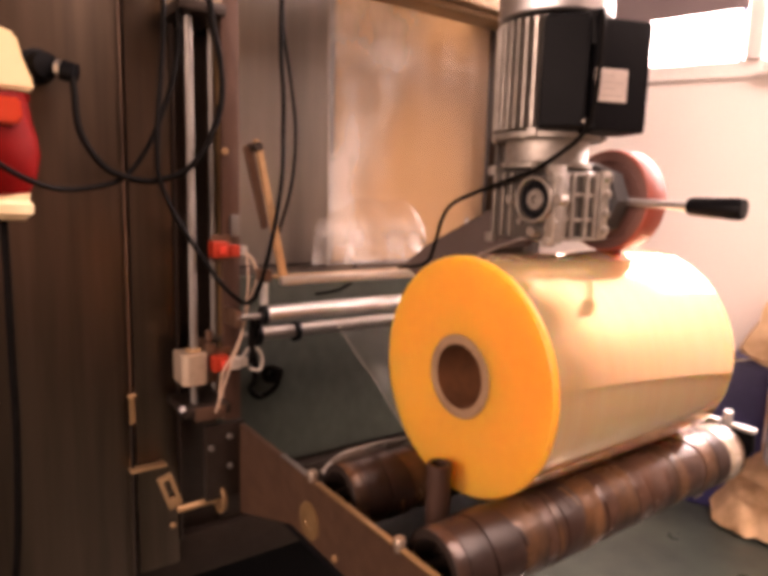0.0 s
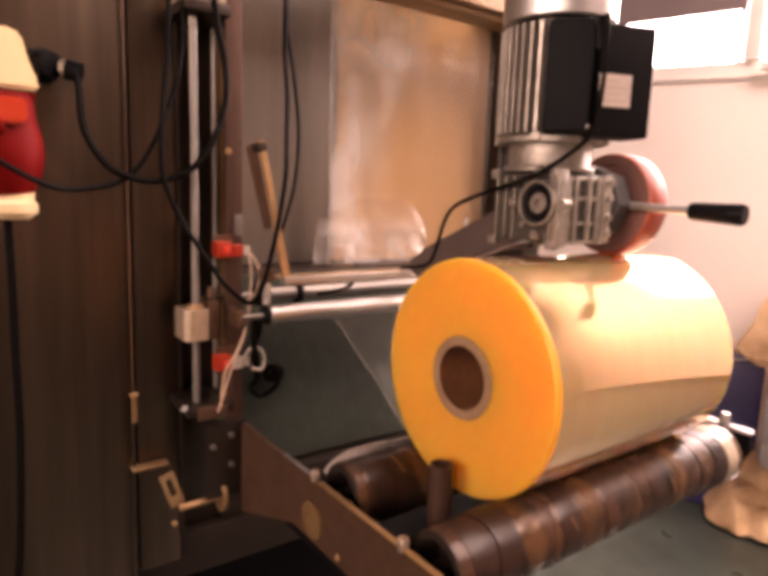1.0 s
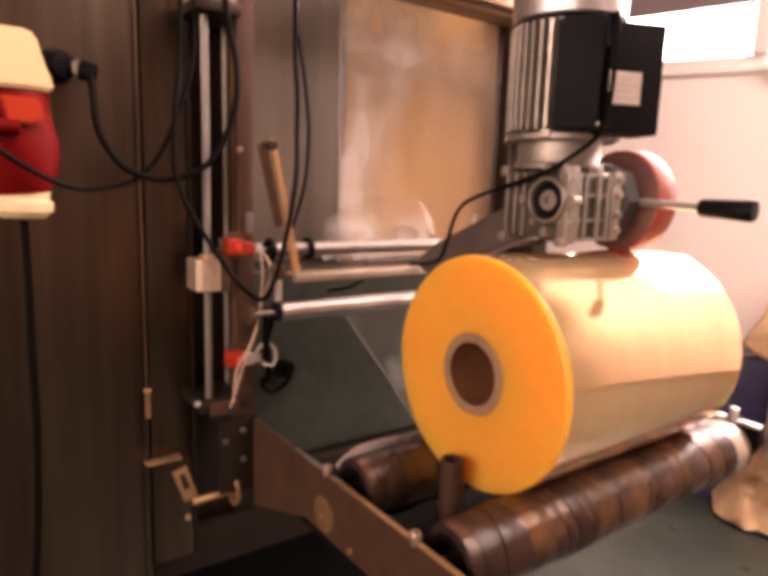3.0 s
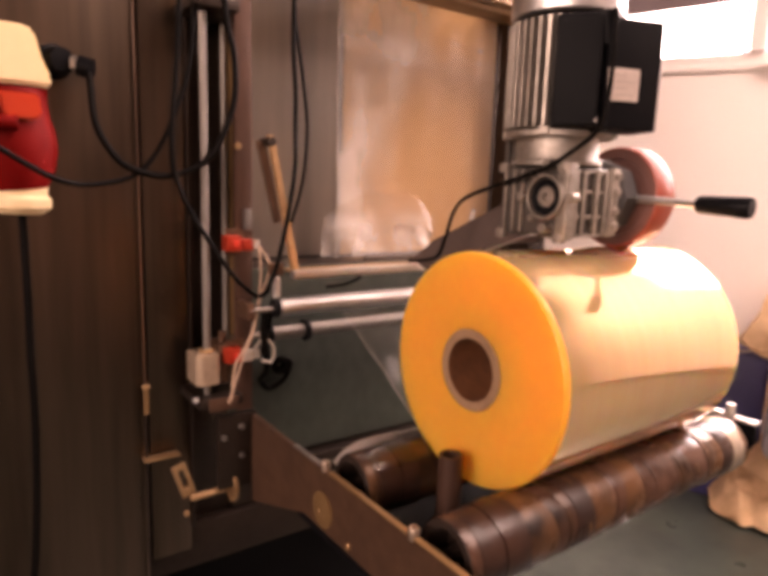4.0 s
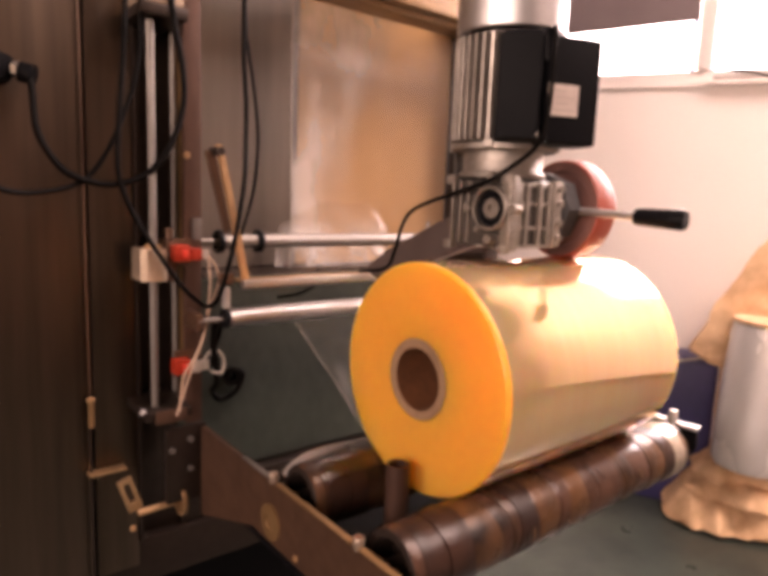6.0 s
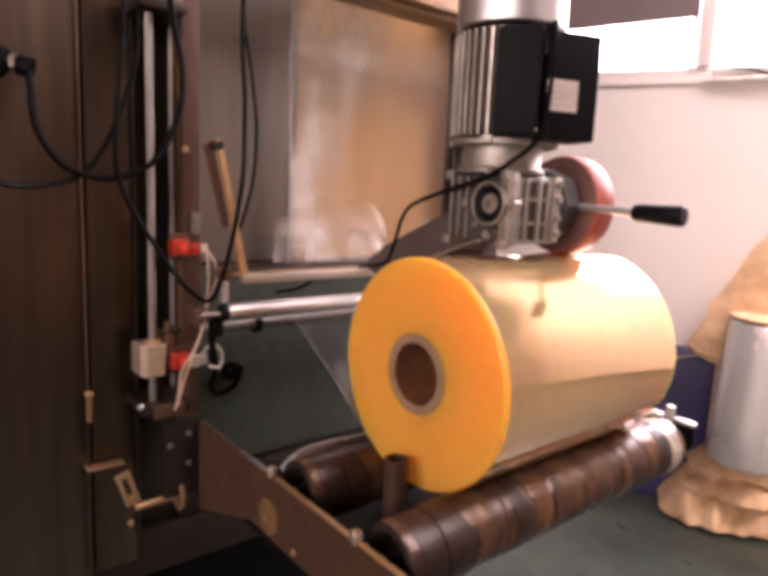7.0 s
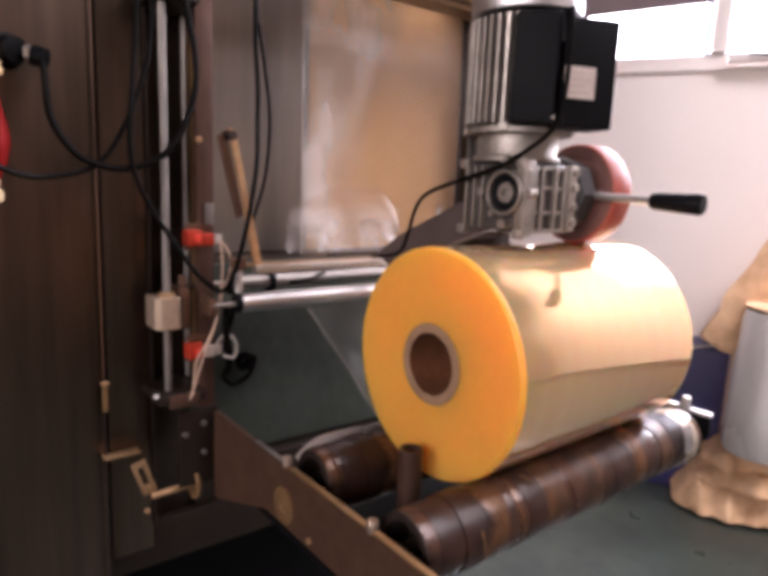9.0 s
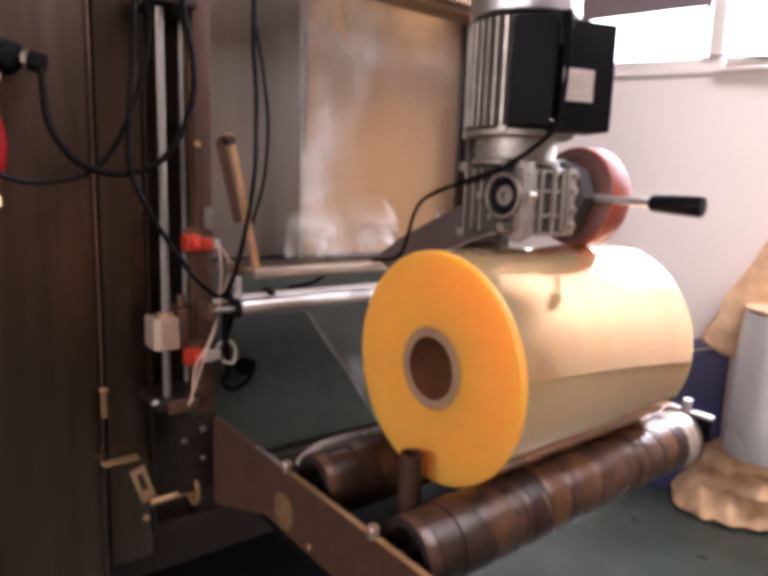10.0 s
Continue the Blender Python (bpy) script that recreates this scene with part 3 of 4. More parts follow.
part("low_screw", hexhead((-0.140, 0.438, 0.575), (0, -1, 0), 0.005, 0.005), CHROME, mach)
# latch at the foot of the narrow panel
latch = thing("door_latch", (-0.24, 0.40, 0.68), "yellowed zinc latch bracket with a short round spacer bar", "latch")
part("angle", box(-0.279, -0.226, 0.398, 0.418, 0.738, 0.742, 0.001), BRASS, latch)
fr = pose(-0.234, 0.362, 0.717, 0, -18, 0)
bm = box(-0.0105, -0.0045, -0.004, 0.004, -0.029, 0.025, 0.0012, m=fr)
bm = box(0.0045, 0.0105, -0.004, 0.004, -0.029, 0.025, 0.0012, bm, fr)
bm = box(-0.0045, 0.0045, -0.004, 0.004, -0.029, -0.013, 0.0012, bm, fr)
bm = box(-0.0045, 0.0045, -0.004, 0.004, 0.017, 0.025, 0.0012, bm, fr)
part("slotted_link", bm, BRASS, latch)
part("spacer_bar", rod((-0.224, 0.358, 0.684), (-0.160, 0.358, 0.687), 0.0052), BRASS, latch)
part("washer", ring((-0.160, 0.358, 0.6875), (-0.155, 0.358, 0.6875), 0.024, 0.0045), OCHRE, latch)
part("washer_rim", ring((-0.1615, 0.358, 0.6875), (-0.1605, 0.358, 0.6875), 0.024, 0.0205), BRASS, latch)
part("latch_bolt", hexhead((-0.232, 0.356, 0.664), (0, -1, 0), 0.0045, 0.005), BRASS, latch)

# fixed deflection tube, guard bar and cable loop
tube = thing("deflection_tube", (-0.13, 0.31, 0.98), "polished steel deflection tube under the guard bar", "roller")
part("tube_body", rod((-0.102, 0.31, 0.980), (0.44, 0.31, 0.980), 0.0135, edge=0.0015), CHROME, tube)
part("axle", rod((-0.150, 0.31, 0.979), (-0.101, 0.31, 0.979), 0.0042), ROD, tube)
part("end_cap", ring((-0.111, 0.31, 0.98), (-0.103, 0.31, 0.98), 0.0142, 0.0042), BLACK, tube)
part("axle_arm", box(-0.152, -0.142, 0.306, 0.352, 0.965, 0.99, 0.002), PLATE, tube)

guard = thing("guard_bar", (-0.13, 0.30, 1.03), "bent flat yellowish steel guard bar with arm and pivot", "guard bar")
part("arm", prism([(-0.126, 1.232), (-0.116, 1.230), (-0.073, 1.034), (-0.083, 1.026)], "y", 0.296, 0.304, 0.0012), BRASS, guard)
part("stay", prism([(-0.137, 1.222), (-0.124, 1.224), (-0.098, 1.11), (-0.108, 1.106)], "y", 0.309, 0.315, 0.0012), PLATE, guard)
part("pivot", rod((-0.122, 0.290, 1.222), (-0.122, 0.322, 1.222), 0.0065), STEEL_DARK, guard)
part("pivot_bolt", hexhead((-0.150, 0.350, 1.216), (0, -1, 0), 0.005, 0.006), BRASS, guard)
part("cross_bar", box(-0.088, 0.44, 0.286, 0.300, 1.026, 1.038, 0.003), CHROME, guard, "shiny cross bar")
part("cross_lip", box(-0.088, 0.44, 0.301, 0.330, 1.034, 1.037, 0.001), BRASS, guard)
bm = box(-0.114, -0.095, 0.305, 0.322, 1.030, 1.048, 0.002)
part("corner_block", bm, PLATE, guard)
part("corner_post", rod((-0.106, 0.31, 0.996), (-0.106, 0.31, 1.027), 0.0062), CHROME, guard)

# ---- limit sensors ----


def limit_sensor(z, led):
    s = thing("limit_sensor", (-0.16, 0.345, z), "orange-red plastic limit sensor on the guide column", "sensor", "limit sensors")
    part("body", box(-0.176, -0.152, 0.326, 0.348, z - 0.012, z + 0.011, 0.003), SENSOR, s)
    part("nose", box(-0.151, -0.134, 0.329, 0.345, z - 0.012, z + 0.006, 0.003), SENSOR if led else CLEAR, s)
    part("indicator", box(-0.166, -0.157, 0.3235, 0.3262, z - 0.006, z + 0.005, 0.001), LED, s)
    part("plug", box(-0.133, -0.122, 0.331, 0.343, z - 0.010, z + 0.004, 0.002), CLEAR, s)
    part("holder", box(-0.170, -0.140, 0.349, 0.3515, z - 0.02, z + 0.02, 0.001), PLATE, s)
    return s


limit_sensor(1.077, True)
limit_sensor(0.909, False)
W1 = [(-0.128, 0.326, 1.072), (-0.118, 0.322, 1.060), (-0.112, 0.322, 1.035), (-0.124, 0.325, 0.995), (-0.134, 0.325, 0.955), (-0.148, 0.322, 0.925), (-0.166, 0.322, 0.895), (-0.172, 0.322, 0.845)]
solo("sensor_wire", sweep(W1, 0.0018, seg=8), WIRE, "thin pale brown sensor wire down the column", "wire", "sensor wires")
W2 = [(-0.128, 0.322, 1.070), (-0.126, 0.320, 1.03), (-0.131, 0.320, 0.985), (-0.137, 0.320, 0.95), (-0.152, 0.319, 0.915), (-0.164, 0.319, 0.88), (-0.178, 0.319, 0.84)]
solo("sensor_wire", sweep(W2, 0.0016, seg=8), WIRE, "thin pale brown sensor wire down the column", "wire", "sensor wires")
W3 = [(-0.135, 0.328, 0.912), (-0.125, 0.324, 0.928), (-0.110, 0.324, 0.926), (-0.102, 0.325, 0.910), (-0.107, 0.325, 0.893), (-0.122, 0.328, 0.897)]
solo("sensor_wire", sweep(W3, 0.0021, seg=8), CLEAR, "looped grey-white wire at the lower sensor", "wire", "sensor wires")

# ---- dancer: a weighted roller that rides up and down its rod ----
dan = thing("dancer_roller", (-0.195, 0.36, 0.97), "milled block on a guide rod carrying a steel dancer roller", "dancer roller")
part("slide_block", prism([(-0.218, 0.342), (-0.211, 0.336), (-0.187, 0.336), (-0.181, 0.342), (-0.181, 0.385), (-0.218, 0.385)], "z", 0.947, 0.993, 0.0012), BLOCK, dan)
part("bushing", ring((-0.195, 0.36, 0.9935), (-0.195, 0.36, 0.998), 0.012, 0.0062), BRASS, dan)
part("carrier", box(-0.180, -0.166, 0.345, 0.395, 0.945, 1.004, 0.002), PLATE, dan)
part("carrier_knob", rod((-0.172, 0.36, 1.005), (-0.172, 0.36, 1.022), 0.006), PLATE, dan)
part("axle", rod((-0.167, 0.40, 0.998), (-0.07, 0.40, 0.998), 0.005), ROD, dan)
part("roller_tube", rod((-0.076, 0.40, 0.998), (0.41, 0.40, 0.998), 0.0115), ROD, dan)
for x in (-0.082, -0.012):
    part("collar", ring((x, 0.40, 0.998), (x + 0.009, 0.40, 0.998), 0.0185, 0.0118), BLACK, dan, "black rubber collar")

# ---- film ----
film = thing("film_web", (0.2, 0.33, 0.98), "clear plastic film running from the roll up the machine", "film")


def web_low(u, v):
    a, b = Vector((0, 0.0735, 0.831)), Vector((0, 0.297, 0.9675))
    p = a.lerp(b, v)
    p.x = 0.004 + u * 0.358
    p.z += (0.0015 * math.sin(u * 21) + 0.006 * noise.noise(Vector((u * 9, v * 3, 2.0)))) * math.sin(v * math.pi)
    return p


def web_up(u, v):
    z = 1.022 + v * 1.05
    low = max(0.0, 1 - v * 4.2)
    x = 0.122 + u * 0.425
    y = 0.522 + 0.003 * math.sin(u * 5 + v * 3) * math.sin(u * math.pi)
    y -= low * 0.007 * max(0.0, noise.noise(Vector((u * 4.5, v * 15, 0.4)))) + low * 0.0016 * noise.noise(Vector((u * 14, v * 40, 3)))
    y -= 0.0013 * math.exp(-((v - 0.40) / 0.035) ** 2) * math.sin(v * 200 + 7 * noise.noise(Vector((u * 2.2, v * 9, 7)))) * max(0.0, 0.35 + 0.9 * noise.noise(Vector((u * 2.5, v * 14, 3))) + 0.15 * u)
    y += 0.006 * noise.noise(Vector((u * 2.2, v * 4, 2))) + 0.0015 * noise.noise(Vector((u * 7, v * 7, 6)))
    return Vector((x, y, z))


part("lower_web", sheet(web_low, 60, 24), FILM, film)
part("lower_edge_fold", sweep([web_low(0, k / 6) + Vector((0.001, -0.001, 0.0005 * (k % 2))) for k in range(7)], 0.00035, seg=6), CLEAR, film, "whitish folded film edge")
part("upper_edge_fold", sweep([web_up(0, k / 8) for k in range(9)], 0.0009, seg=6), CLEAR, film)
part("upper_web", sheet(web_up, 60, 240), FILM_SHEEN, film)


def bunch(u, v):
    top = 0.045 + 0.085 * math.sin(math.pi * u) ** 0.4 * (0.95 + 0.3 * noise.noise(Vector((u * 3.0, 0.7, 8))))
    p = web_up(-0.08 + 0.655 * u, 0.004 + v * top)
    q = Vector((u * 3.4 + v * 1.4, v * 2.0 - u * 1.2, 1.5))
    p.y -= (0.009 + 0.013 * noise.noise(q) + 0.002 * noise.noise(q * 2.5)) * min(1.0, (1.05 - v) * 2)
    return p




def slack(u, v):
    x = -0.108 + 0.36 * u
    edge = 0.030 + 0.006 * noise.noise(Vector((u * 6, 1, 2))) - 0.012 * u - 0.022 * max(0.0, 1 - u * 9) ** 2
    return Vector((x + 0.004 * math.sin(v * 3), 0.128 + 0.006 * v + 0.004 * noise.noise(Vector((u * 9, v * 2, 6))), 0.797 + edge * v))


part("slack_film", sheet(slack, 48, 8), FILM_CREASED, film, "slack milky film standing up behind the roller")
part("slack_edge", sweep([slack(k / 12, 1) for k in range(13)], 0.0007, seg=6), CLEAR, film, "whitish film edge")
part("bunched_hem", sheet(bunch, 60, 40), FILM_CREASED, film, "bunched folds of film, highlights painted as white haze")

# ---- unwind frame ----
uw = thing("unwind_stand", (-0.126, 0.1, 0.72), "oiled brown steel side plates carrying the unwind rollers", "frame")
part("side_plate", prism([(0.345, 0.806), (-0.22, 0.804), (-0.22, 0.722), (0.17, 0.722), (0.345, 0.66)], "x", -0.131, -0.122, 0.0012), PLATE, uw)
# lighter strips: bare steel edge, with the light on it painted in
part("plate_edge", box(-0.1305, -0.1225, -0.218, 0.108, 0.8048, 0.8068, 0.0006), OCHRE, uw, "bare top edge, its lit look painted in ochre")
part("plate_edge", box(-0.1305, -0.1225, 0.132, 0.205, 0.8058, 0.8072, 0.0005), ROD, uw, "bare top edge, its pale glint painted in grey")
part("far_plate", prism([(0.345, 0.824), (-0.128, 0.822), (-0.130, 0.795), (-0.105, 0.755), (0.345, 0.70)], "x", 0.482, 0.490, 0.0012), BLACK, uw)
for y in (-0.062, 0.120):
    bm = rod((-0.1265, y, 0.802), (-0.1265, y, 0.810), 0.006, seg=14)
    part("edge_bolt", lathe([(0, 0), (0, 0.0066), (0.006, 0.0066), (0.008, 0.0055), (0.008, 0.0032), (0.004, 0.003), (0.004, 0)], (-0.1265, y, 0.8085), (0, 0, 1), 14, bm), BOLT, uw)
    bm = rod((0.486, y - 0.026, 0.820), (0.486, y - 0.026, 0.846), 0.007, seg=14)
    part("far_bolt", bm, CHROME, uw)
part("far_latch", box(0.474, 0.488, -0.132, -0.097, 0.8245, 0.831, 0.002), CHROME, uw)
part("far_latch", box(0.474, 0.488, -0.079, -0.060, 0.8245, 0.832, 0.002), CHROME, uw)
part("bearing_boss", lathe([(0, 0.024), (0.002, 0.024), (0.0028, 0.019), (0.0028, 0.010), (0.001, 0.009), (0.001, 0)], (-0.131, 0.118, 0.752), (-1, 0, 0), 28), OCHRE, uw)
for y, z in ((0.055, 0.722),):
    part("plate_screw", hexhead((-0.131, y, z + 0.012), (-1, 0, 0), 0.0045, 0.003), BRASS, uw)
part("stop_pipe", ring((-0.03, -0.008, 0.745), (-0.03, -0.008, 0.853), 0.0145, 0.0100), PIPE, uw, "short upright pipe stop beside the roll")
part("pipe_base", box(-0.122, 0.0, -0.02, 0.004, 0.733, 0.745, 0.002), PLATE, uw)
# sheet added to blacken the gap below the rollers
part("added_dark_sheet", box(-0.121, 0.481, -0.055, 0.215, 0.700, 0.706, 0.001), BLACK, uw, "black sheet added to darken the gap under the rollers")
part("cross_tie", box(-0.121, 0.481, 0.22, 0.25, 0.70, 0.73, 0.003), STEEL_DARK, uw)

# ---- unwind rollers: turn while the drive runs ----


def roller(y, seed):
    rnd = random.Random(seed)
    r = thing("unwind_roller", (-0.105, y, 0.789), "steel roller wrapped in overlapping brown adhesive tape", "roller", "unwind rollers")
    prof, x, bands = [(0.0, 0.040)], 0.002, []
    while x < 0.56:
        w = rnd.choice((0.008, 0.014, 0.022, 0.030, 0.040)) * rnd.uniform(0.8, 1.2)
        rr = 0.0415 + rnd.uniform(-0.0009, 0.0009)
        bands += [(x + w - 0.0016, rnd.choice((0, 0, 0, 1, 2, 2))), (x + w, rnd.choice((3, 3, 1)))]
        prof += [(x, rr - 0.0004), (x + 0.002, rr), (x + w - 0.0016, rr + 0.0005), (x + w - 0.0010, rr - 0.0018), (x + w, rr - 0.0020)]
        x += w
    sleeve = part("tape_sleeve", lathe(prof, (-0.105, y, 0.789), (1, 0, 0), 56), TAPE, r, "overlapping turns of brown tape")
    sleeve.data.materials.append(TAPE_DARK)
    sleeve.data.materials.append(TAPE_MID)
    sleeve.data.materials.append(SEAM_DARK)
    for p in sleeve.data.polygons:
        p.material_index = next((i for e, i in bands if p.center.x < e), 0)
    for v in sleeve.data.vertices:
        along = v.co.x / prof[-1][0]
        slant = 0.005 * math.sin(math.atan2(v.co.z, v.co.y) + seed + 11 * along) + 0.002 * math.sin(3 * math.atan2(v.co.z, v.co.y) + 40 * along)
        v.co.x += slant * min(1, along * 8, (1 - along) * 8)
    end = prof[-1][0] - 0.105
    part("end_hub", lathe([(0, 0.0398), (-0.001, 0.039), (-0.001, 0.031), (0.003, 0.029), (0.026, 0.027), (0.026, 0.010), (-0.004, 0.009), (-0.004, 0)], (-0.105, y, 0.789), (1, 0, 0), 40), ROLLER_END, r)
    part("far_hub", lathe([(0, 0.040), (0.006, 0.036), (0.006, 0)], (end, y, 0.789), (1, 0, 0), 40), ROLLER_END, r)
    part("axle", rod((-0.121, y, 0.789), (-0.1095, y, 0.789), 0.007), ROD, r)
    part("far_axle", rod((end + 0.006, y, 0.789), (0.481, y, 0.789), 0.007), ROD, r)
    if y < 0:
        part("pale_tape_band", lathe([(0, 0.0425), (0.001, 0.0435), (0.030, 0.0437), (0.031, 0.0425)], (end - 0.045, y, 0.789), (1, 0, 0), 48), PALE_TAPE, r, "turn of pale grey tape")

        def flap(u, v):
            t = radians(262 + 48 * v)
            q = 0.0440 + 0.013 * (1 - v) ** 2
            return Vector((end - 0.058 + 0.024 * u - 0.010 * (1 - v), y + q * math.cos(t), 0.789 + q * math.sin(t)))
        part("tape_flap", sheet(flap, 4, 10, 0.0008), CHROME, r, "loose flap of silver tape")
    else:
        def scrap(u, v):
            t = radians(-14 + 74 * v)
            q = 0.0442 + 0.0035 * abs(noise.noise(Vector((u * 8, v * 3, 5)))) + 0.004 * v * v
            return Vector((-0.085 + 0.30 * u + 0.012 * math.sin(v * 6), y + q * math.cos(t), 0.789 + q * math.sin(t)))
        part("film_scrap", sheet(scrap, 24, 10), FILM, r, "scrap of clear film stuck to the tape")
    for k in range(16):
        a, x0, w = rnd.uniform(0, 6.28), rnd.uniform(-0.085, 0.40), rnd.uniform(0.0012, 0.004)
        n = rnd.uniform(0.25, 0.9)

        def strip(u, v, a=a, x0=x0, w=w, n=n):
            t = a + n * v
            return Vector((x0 + w * u + 0.006 * v, y + 0.0432 * math.cos(t), 0.789 + 0.0432 * math.sin(t)))
        part("loose_tape_edge", sheet(strip, 2, 8, 0.0006), TAPE_PATCH if k % 2 else TAPE_DARK, r)
    return r


ROLLERS = [roller(-0.09, 3), roller(0.09, 8)]

# ---- film roll ----
roll = thing("film_roll", (0.0, 0.0, 0.95), "large roll of clear amber film on a brown paper core", "film roll")
R0, LEN = 0.1428, 0.365
prof = [(0.004, R0 - 0.0004), (0.007, R0), (LEN - 0.003, R0), (LEN, R0 - 0.003), (LEN, 0.0475), (0.001, 0.0475)]
for k in range(14, -1, -1):
    prof.append((0.0008 + 0.0005 * (k % 2), R0 - 0.0035 - (R0 - 0.052) * k / 14))
prof.append((0.002, R0 - 0.0016))
winding = part("film_winding", lathe(prof, (0, 0, 0.95), (1, 0, 0), 128, closed=True), FILM_SIDE, roll, "wound clear film with amber edges")
winding.data.materials.append(FILM_EDGE)
for p in winding.data.polygons:
    if p.center.x < 0.0065 and Vector(p.center.yz).length > 0.048:
        p.material_index = 1
part("core_rim", lathe([(0.0012, 0.0505), (-0.0003, 0.0495), (-0.001, 0.044), (0.0005, 0.0385)], (0, 0, 0.95), (1, 0, 0), 72), CORE_RIM, roll)
part("core", lathe([(0.0006, 0.0384), (0.01, 0.038), (0.365, 0.038)], (0, 0, 0.95), (1, 0, 0), 72), CORE, roll, "brown paper core tube")

# ---- drive unit: geared motor with a friction wheel on the roll ----
AX = (0.245, -0.007, 1.1605)
drv = thing("drive_unit", AX, "geared motor with a red friction wheel resting on the film roll", "geared motor")
MX, MY = 0.145, 0.012
prof = [(0, 0), (0, 0.053), (0.004, 0.055), (0.134, 0.055), (0.136, 0.0)]
# dark core behind lighter fins, so the gaps look shaded
housing = part("motor_housing", lathe(prof, (MX, MY, 1.236), (0, 0, 1), 48), ALLOY_DARK, drv, "ribbed grey aluminium motor housing")
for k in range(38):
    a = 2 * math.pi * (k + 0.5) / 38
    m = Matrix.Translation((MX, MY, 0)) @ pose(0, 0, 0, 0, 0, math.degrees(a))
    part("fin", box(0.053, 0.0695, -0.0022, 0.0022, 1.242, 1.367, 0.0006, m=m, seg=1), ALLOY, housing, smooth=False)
part("end_shield", lathe([(0, 0), (0, 0.066), (0.001, 0.0675), (0.007, 0.0675), (0.008, 0.066), (0.008, 0)], (MX, MY, 1.231), (0, 0, 1), 48), ALLOY, drv)
for k in range(4):
    a = radians(45 + 90 * k - 20)
    part("shield_lug", box(-0.006, 0.006, -0.006, 0.006, 1.2315, 1.242, 0.002, m=Matrix.Translation((MX + 0.066 * math.cos(a), MY + 0.066 * math.sin(a), 0)) @ pose(0, 0, 0, 0, 0, math.degrees(a))), ALLOY, drv)
part("fan_cowl", lathe([(0, 0.060), (0, 0.067), (0.002, 0.0685), (0.055, 0.0685), (0.066, 0.060), (0.068, 0.0)], (MX, MY, 1.373), (0, 0, 1), 48), CHROME, drv, "smooth silver fan cowl")
part("adapter", lathe([(0, 0), (0, 0.055), (0.001, 0.056), (0.006, 0.056), (0.007, 0.055), (0.007, 0.0515), (0.009, 0.0505), (0.034, 0.0515), (0.034, 0)], (MX, MY, 1.197), (0, 0, 1), 40), ALLOY, drv)


def slab(p, q, depth, z0, z1, mat, name, parent, bevel=0.004, label=""):
    """A box whose front runs from p to q in plan, and goes back by depth."""
    d = Vector((q[0] - p[0], q[1] - p[1], 0))
    m = Matrix.Translation((p[0], p[1], 0)) @ pose(0, 0, 0, 0, 0, math.degrees(math.atan2(d.y, d.x)))
    return part(name, box(0, d.length, 0, depth, z0, z1, bevel, m=m, seg=3), mat, parent, label), m


tb, tm = slab((0.073, -0.034), (0.103, -0.075), 0.060, 1.240, 1.363, BLACK, "terminal_box", drv, 0.005, "black terminal box")
for x, z in ((0.008, 1.246), (0.049, 1.246), (0.008, 1.355), (0.049, 1.355)):
    part("cover_screw", hexhead(tm @ Vector((x, 0, z)), (tm.to_3x3() @ Vector((0, -1, 0))), 0.0018, 0.0012), BLACK if z > 1.3 or x < 0.02 else ROD, tb)
cb, cm = slab((0.110, -0.081), (0.172, -0.1055), 0.05, 1.236, 1.357, BLACK, "capacitor_box", drv, 0.004, "black capacitor box")
part("nameplate", box(-0.002, 0.038, -0.0012, -0.0002, 1.268, 1.303, 0.0004, m=cm, seg=1), LABEL, cb, "silver-grey nameplate")
for k, (x0, x1) in enumerate(((0.003, 0.032), (0.003, 0.024), (0.003, 0.034), (0.003, 0.020))):
    part("print_line", box(x0, x1, -0.0017, -0.0013, 1.274 + 0.007 * k, 1.2752 + 0.007 * k, 0, m=cm), FAINT_PRINT, cb, smooth=False)
part("cable_gland", rod(cm @ Vector((0.004, 0.014, 1.33)), cm @ Vector((-0.002, 0.014, 1.366)), 0.010), BLACK, cb)
# worm gearbox
bm = box(0.098, 0.190, -0.043, 0.056, 1.110, 1.196, 0.006, seg=3)
# dark body under lighter ribs: the shade between them is painted
gb = part("gearbox", bm, ALLOY_DARK, drv, "cast grey worm gearbox with ribs")
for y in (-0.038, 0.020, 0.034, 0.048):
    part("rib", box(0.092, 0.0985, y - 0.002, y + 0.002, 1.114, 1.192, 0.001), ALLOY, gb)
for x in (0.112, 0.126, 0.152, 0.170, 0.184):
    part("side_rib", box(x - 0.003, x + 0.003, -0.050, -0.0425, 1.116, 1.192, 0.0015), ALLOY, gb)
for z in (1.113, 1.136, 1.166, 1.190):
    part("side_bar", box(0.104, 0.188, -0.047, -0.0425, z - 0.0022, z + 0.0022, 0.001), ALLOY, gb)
part("corner_foot", box(0.090, 0.102, 0.046, 0.060, 1.104, 1.116, 0.003), ALLOY, gb)
part("corner_foot", box(0.090, 0.102, -0.047, -0.034, 1.104, 1.116, 0.003), ALLOY, gb)
part("corner_foot", box(0.090, 0.102, 0.046, 0.060, 1.188, 1.200, 0.003), ALLOY, gb)
part("corner_foot", box(0.090, 0.102, -0.047, -0.034, 1.188, 1.200, 0.003), ALLOY, gb)
part("bearing_ring", ring((0.084, -0.022, 1.159), (0.099, -0.022, 1.159), 0.0275, 0.0235), ALLOY, gb, "bright machined bearing ring")
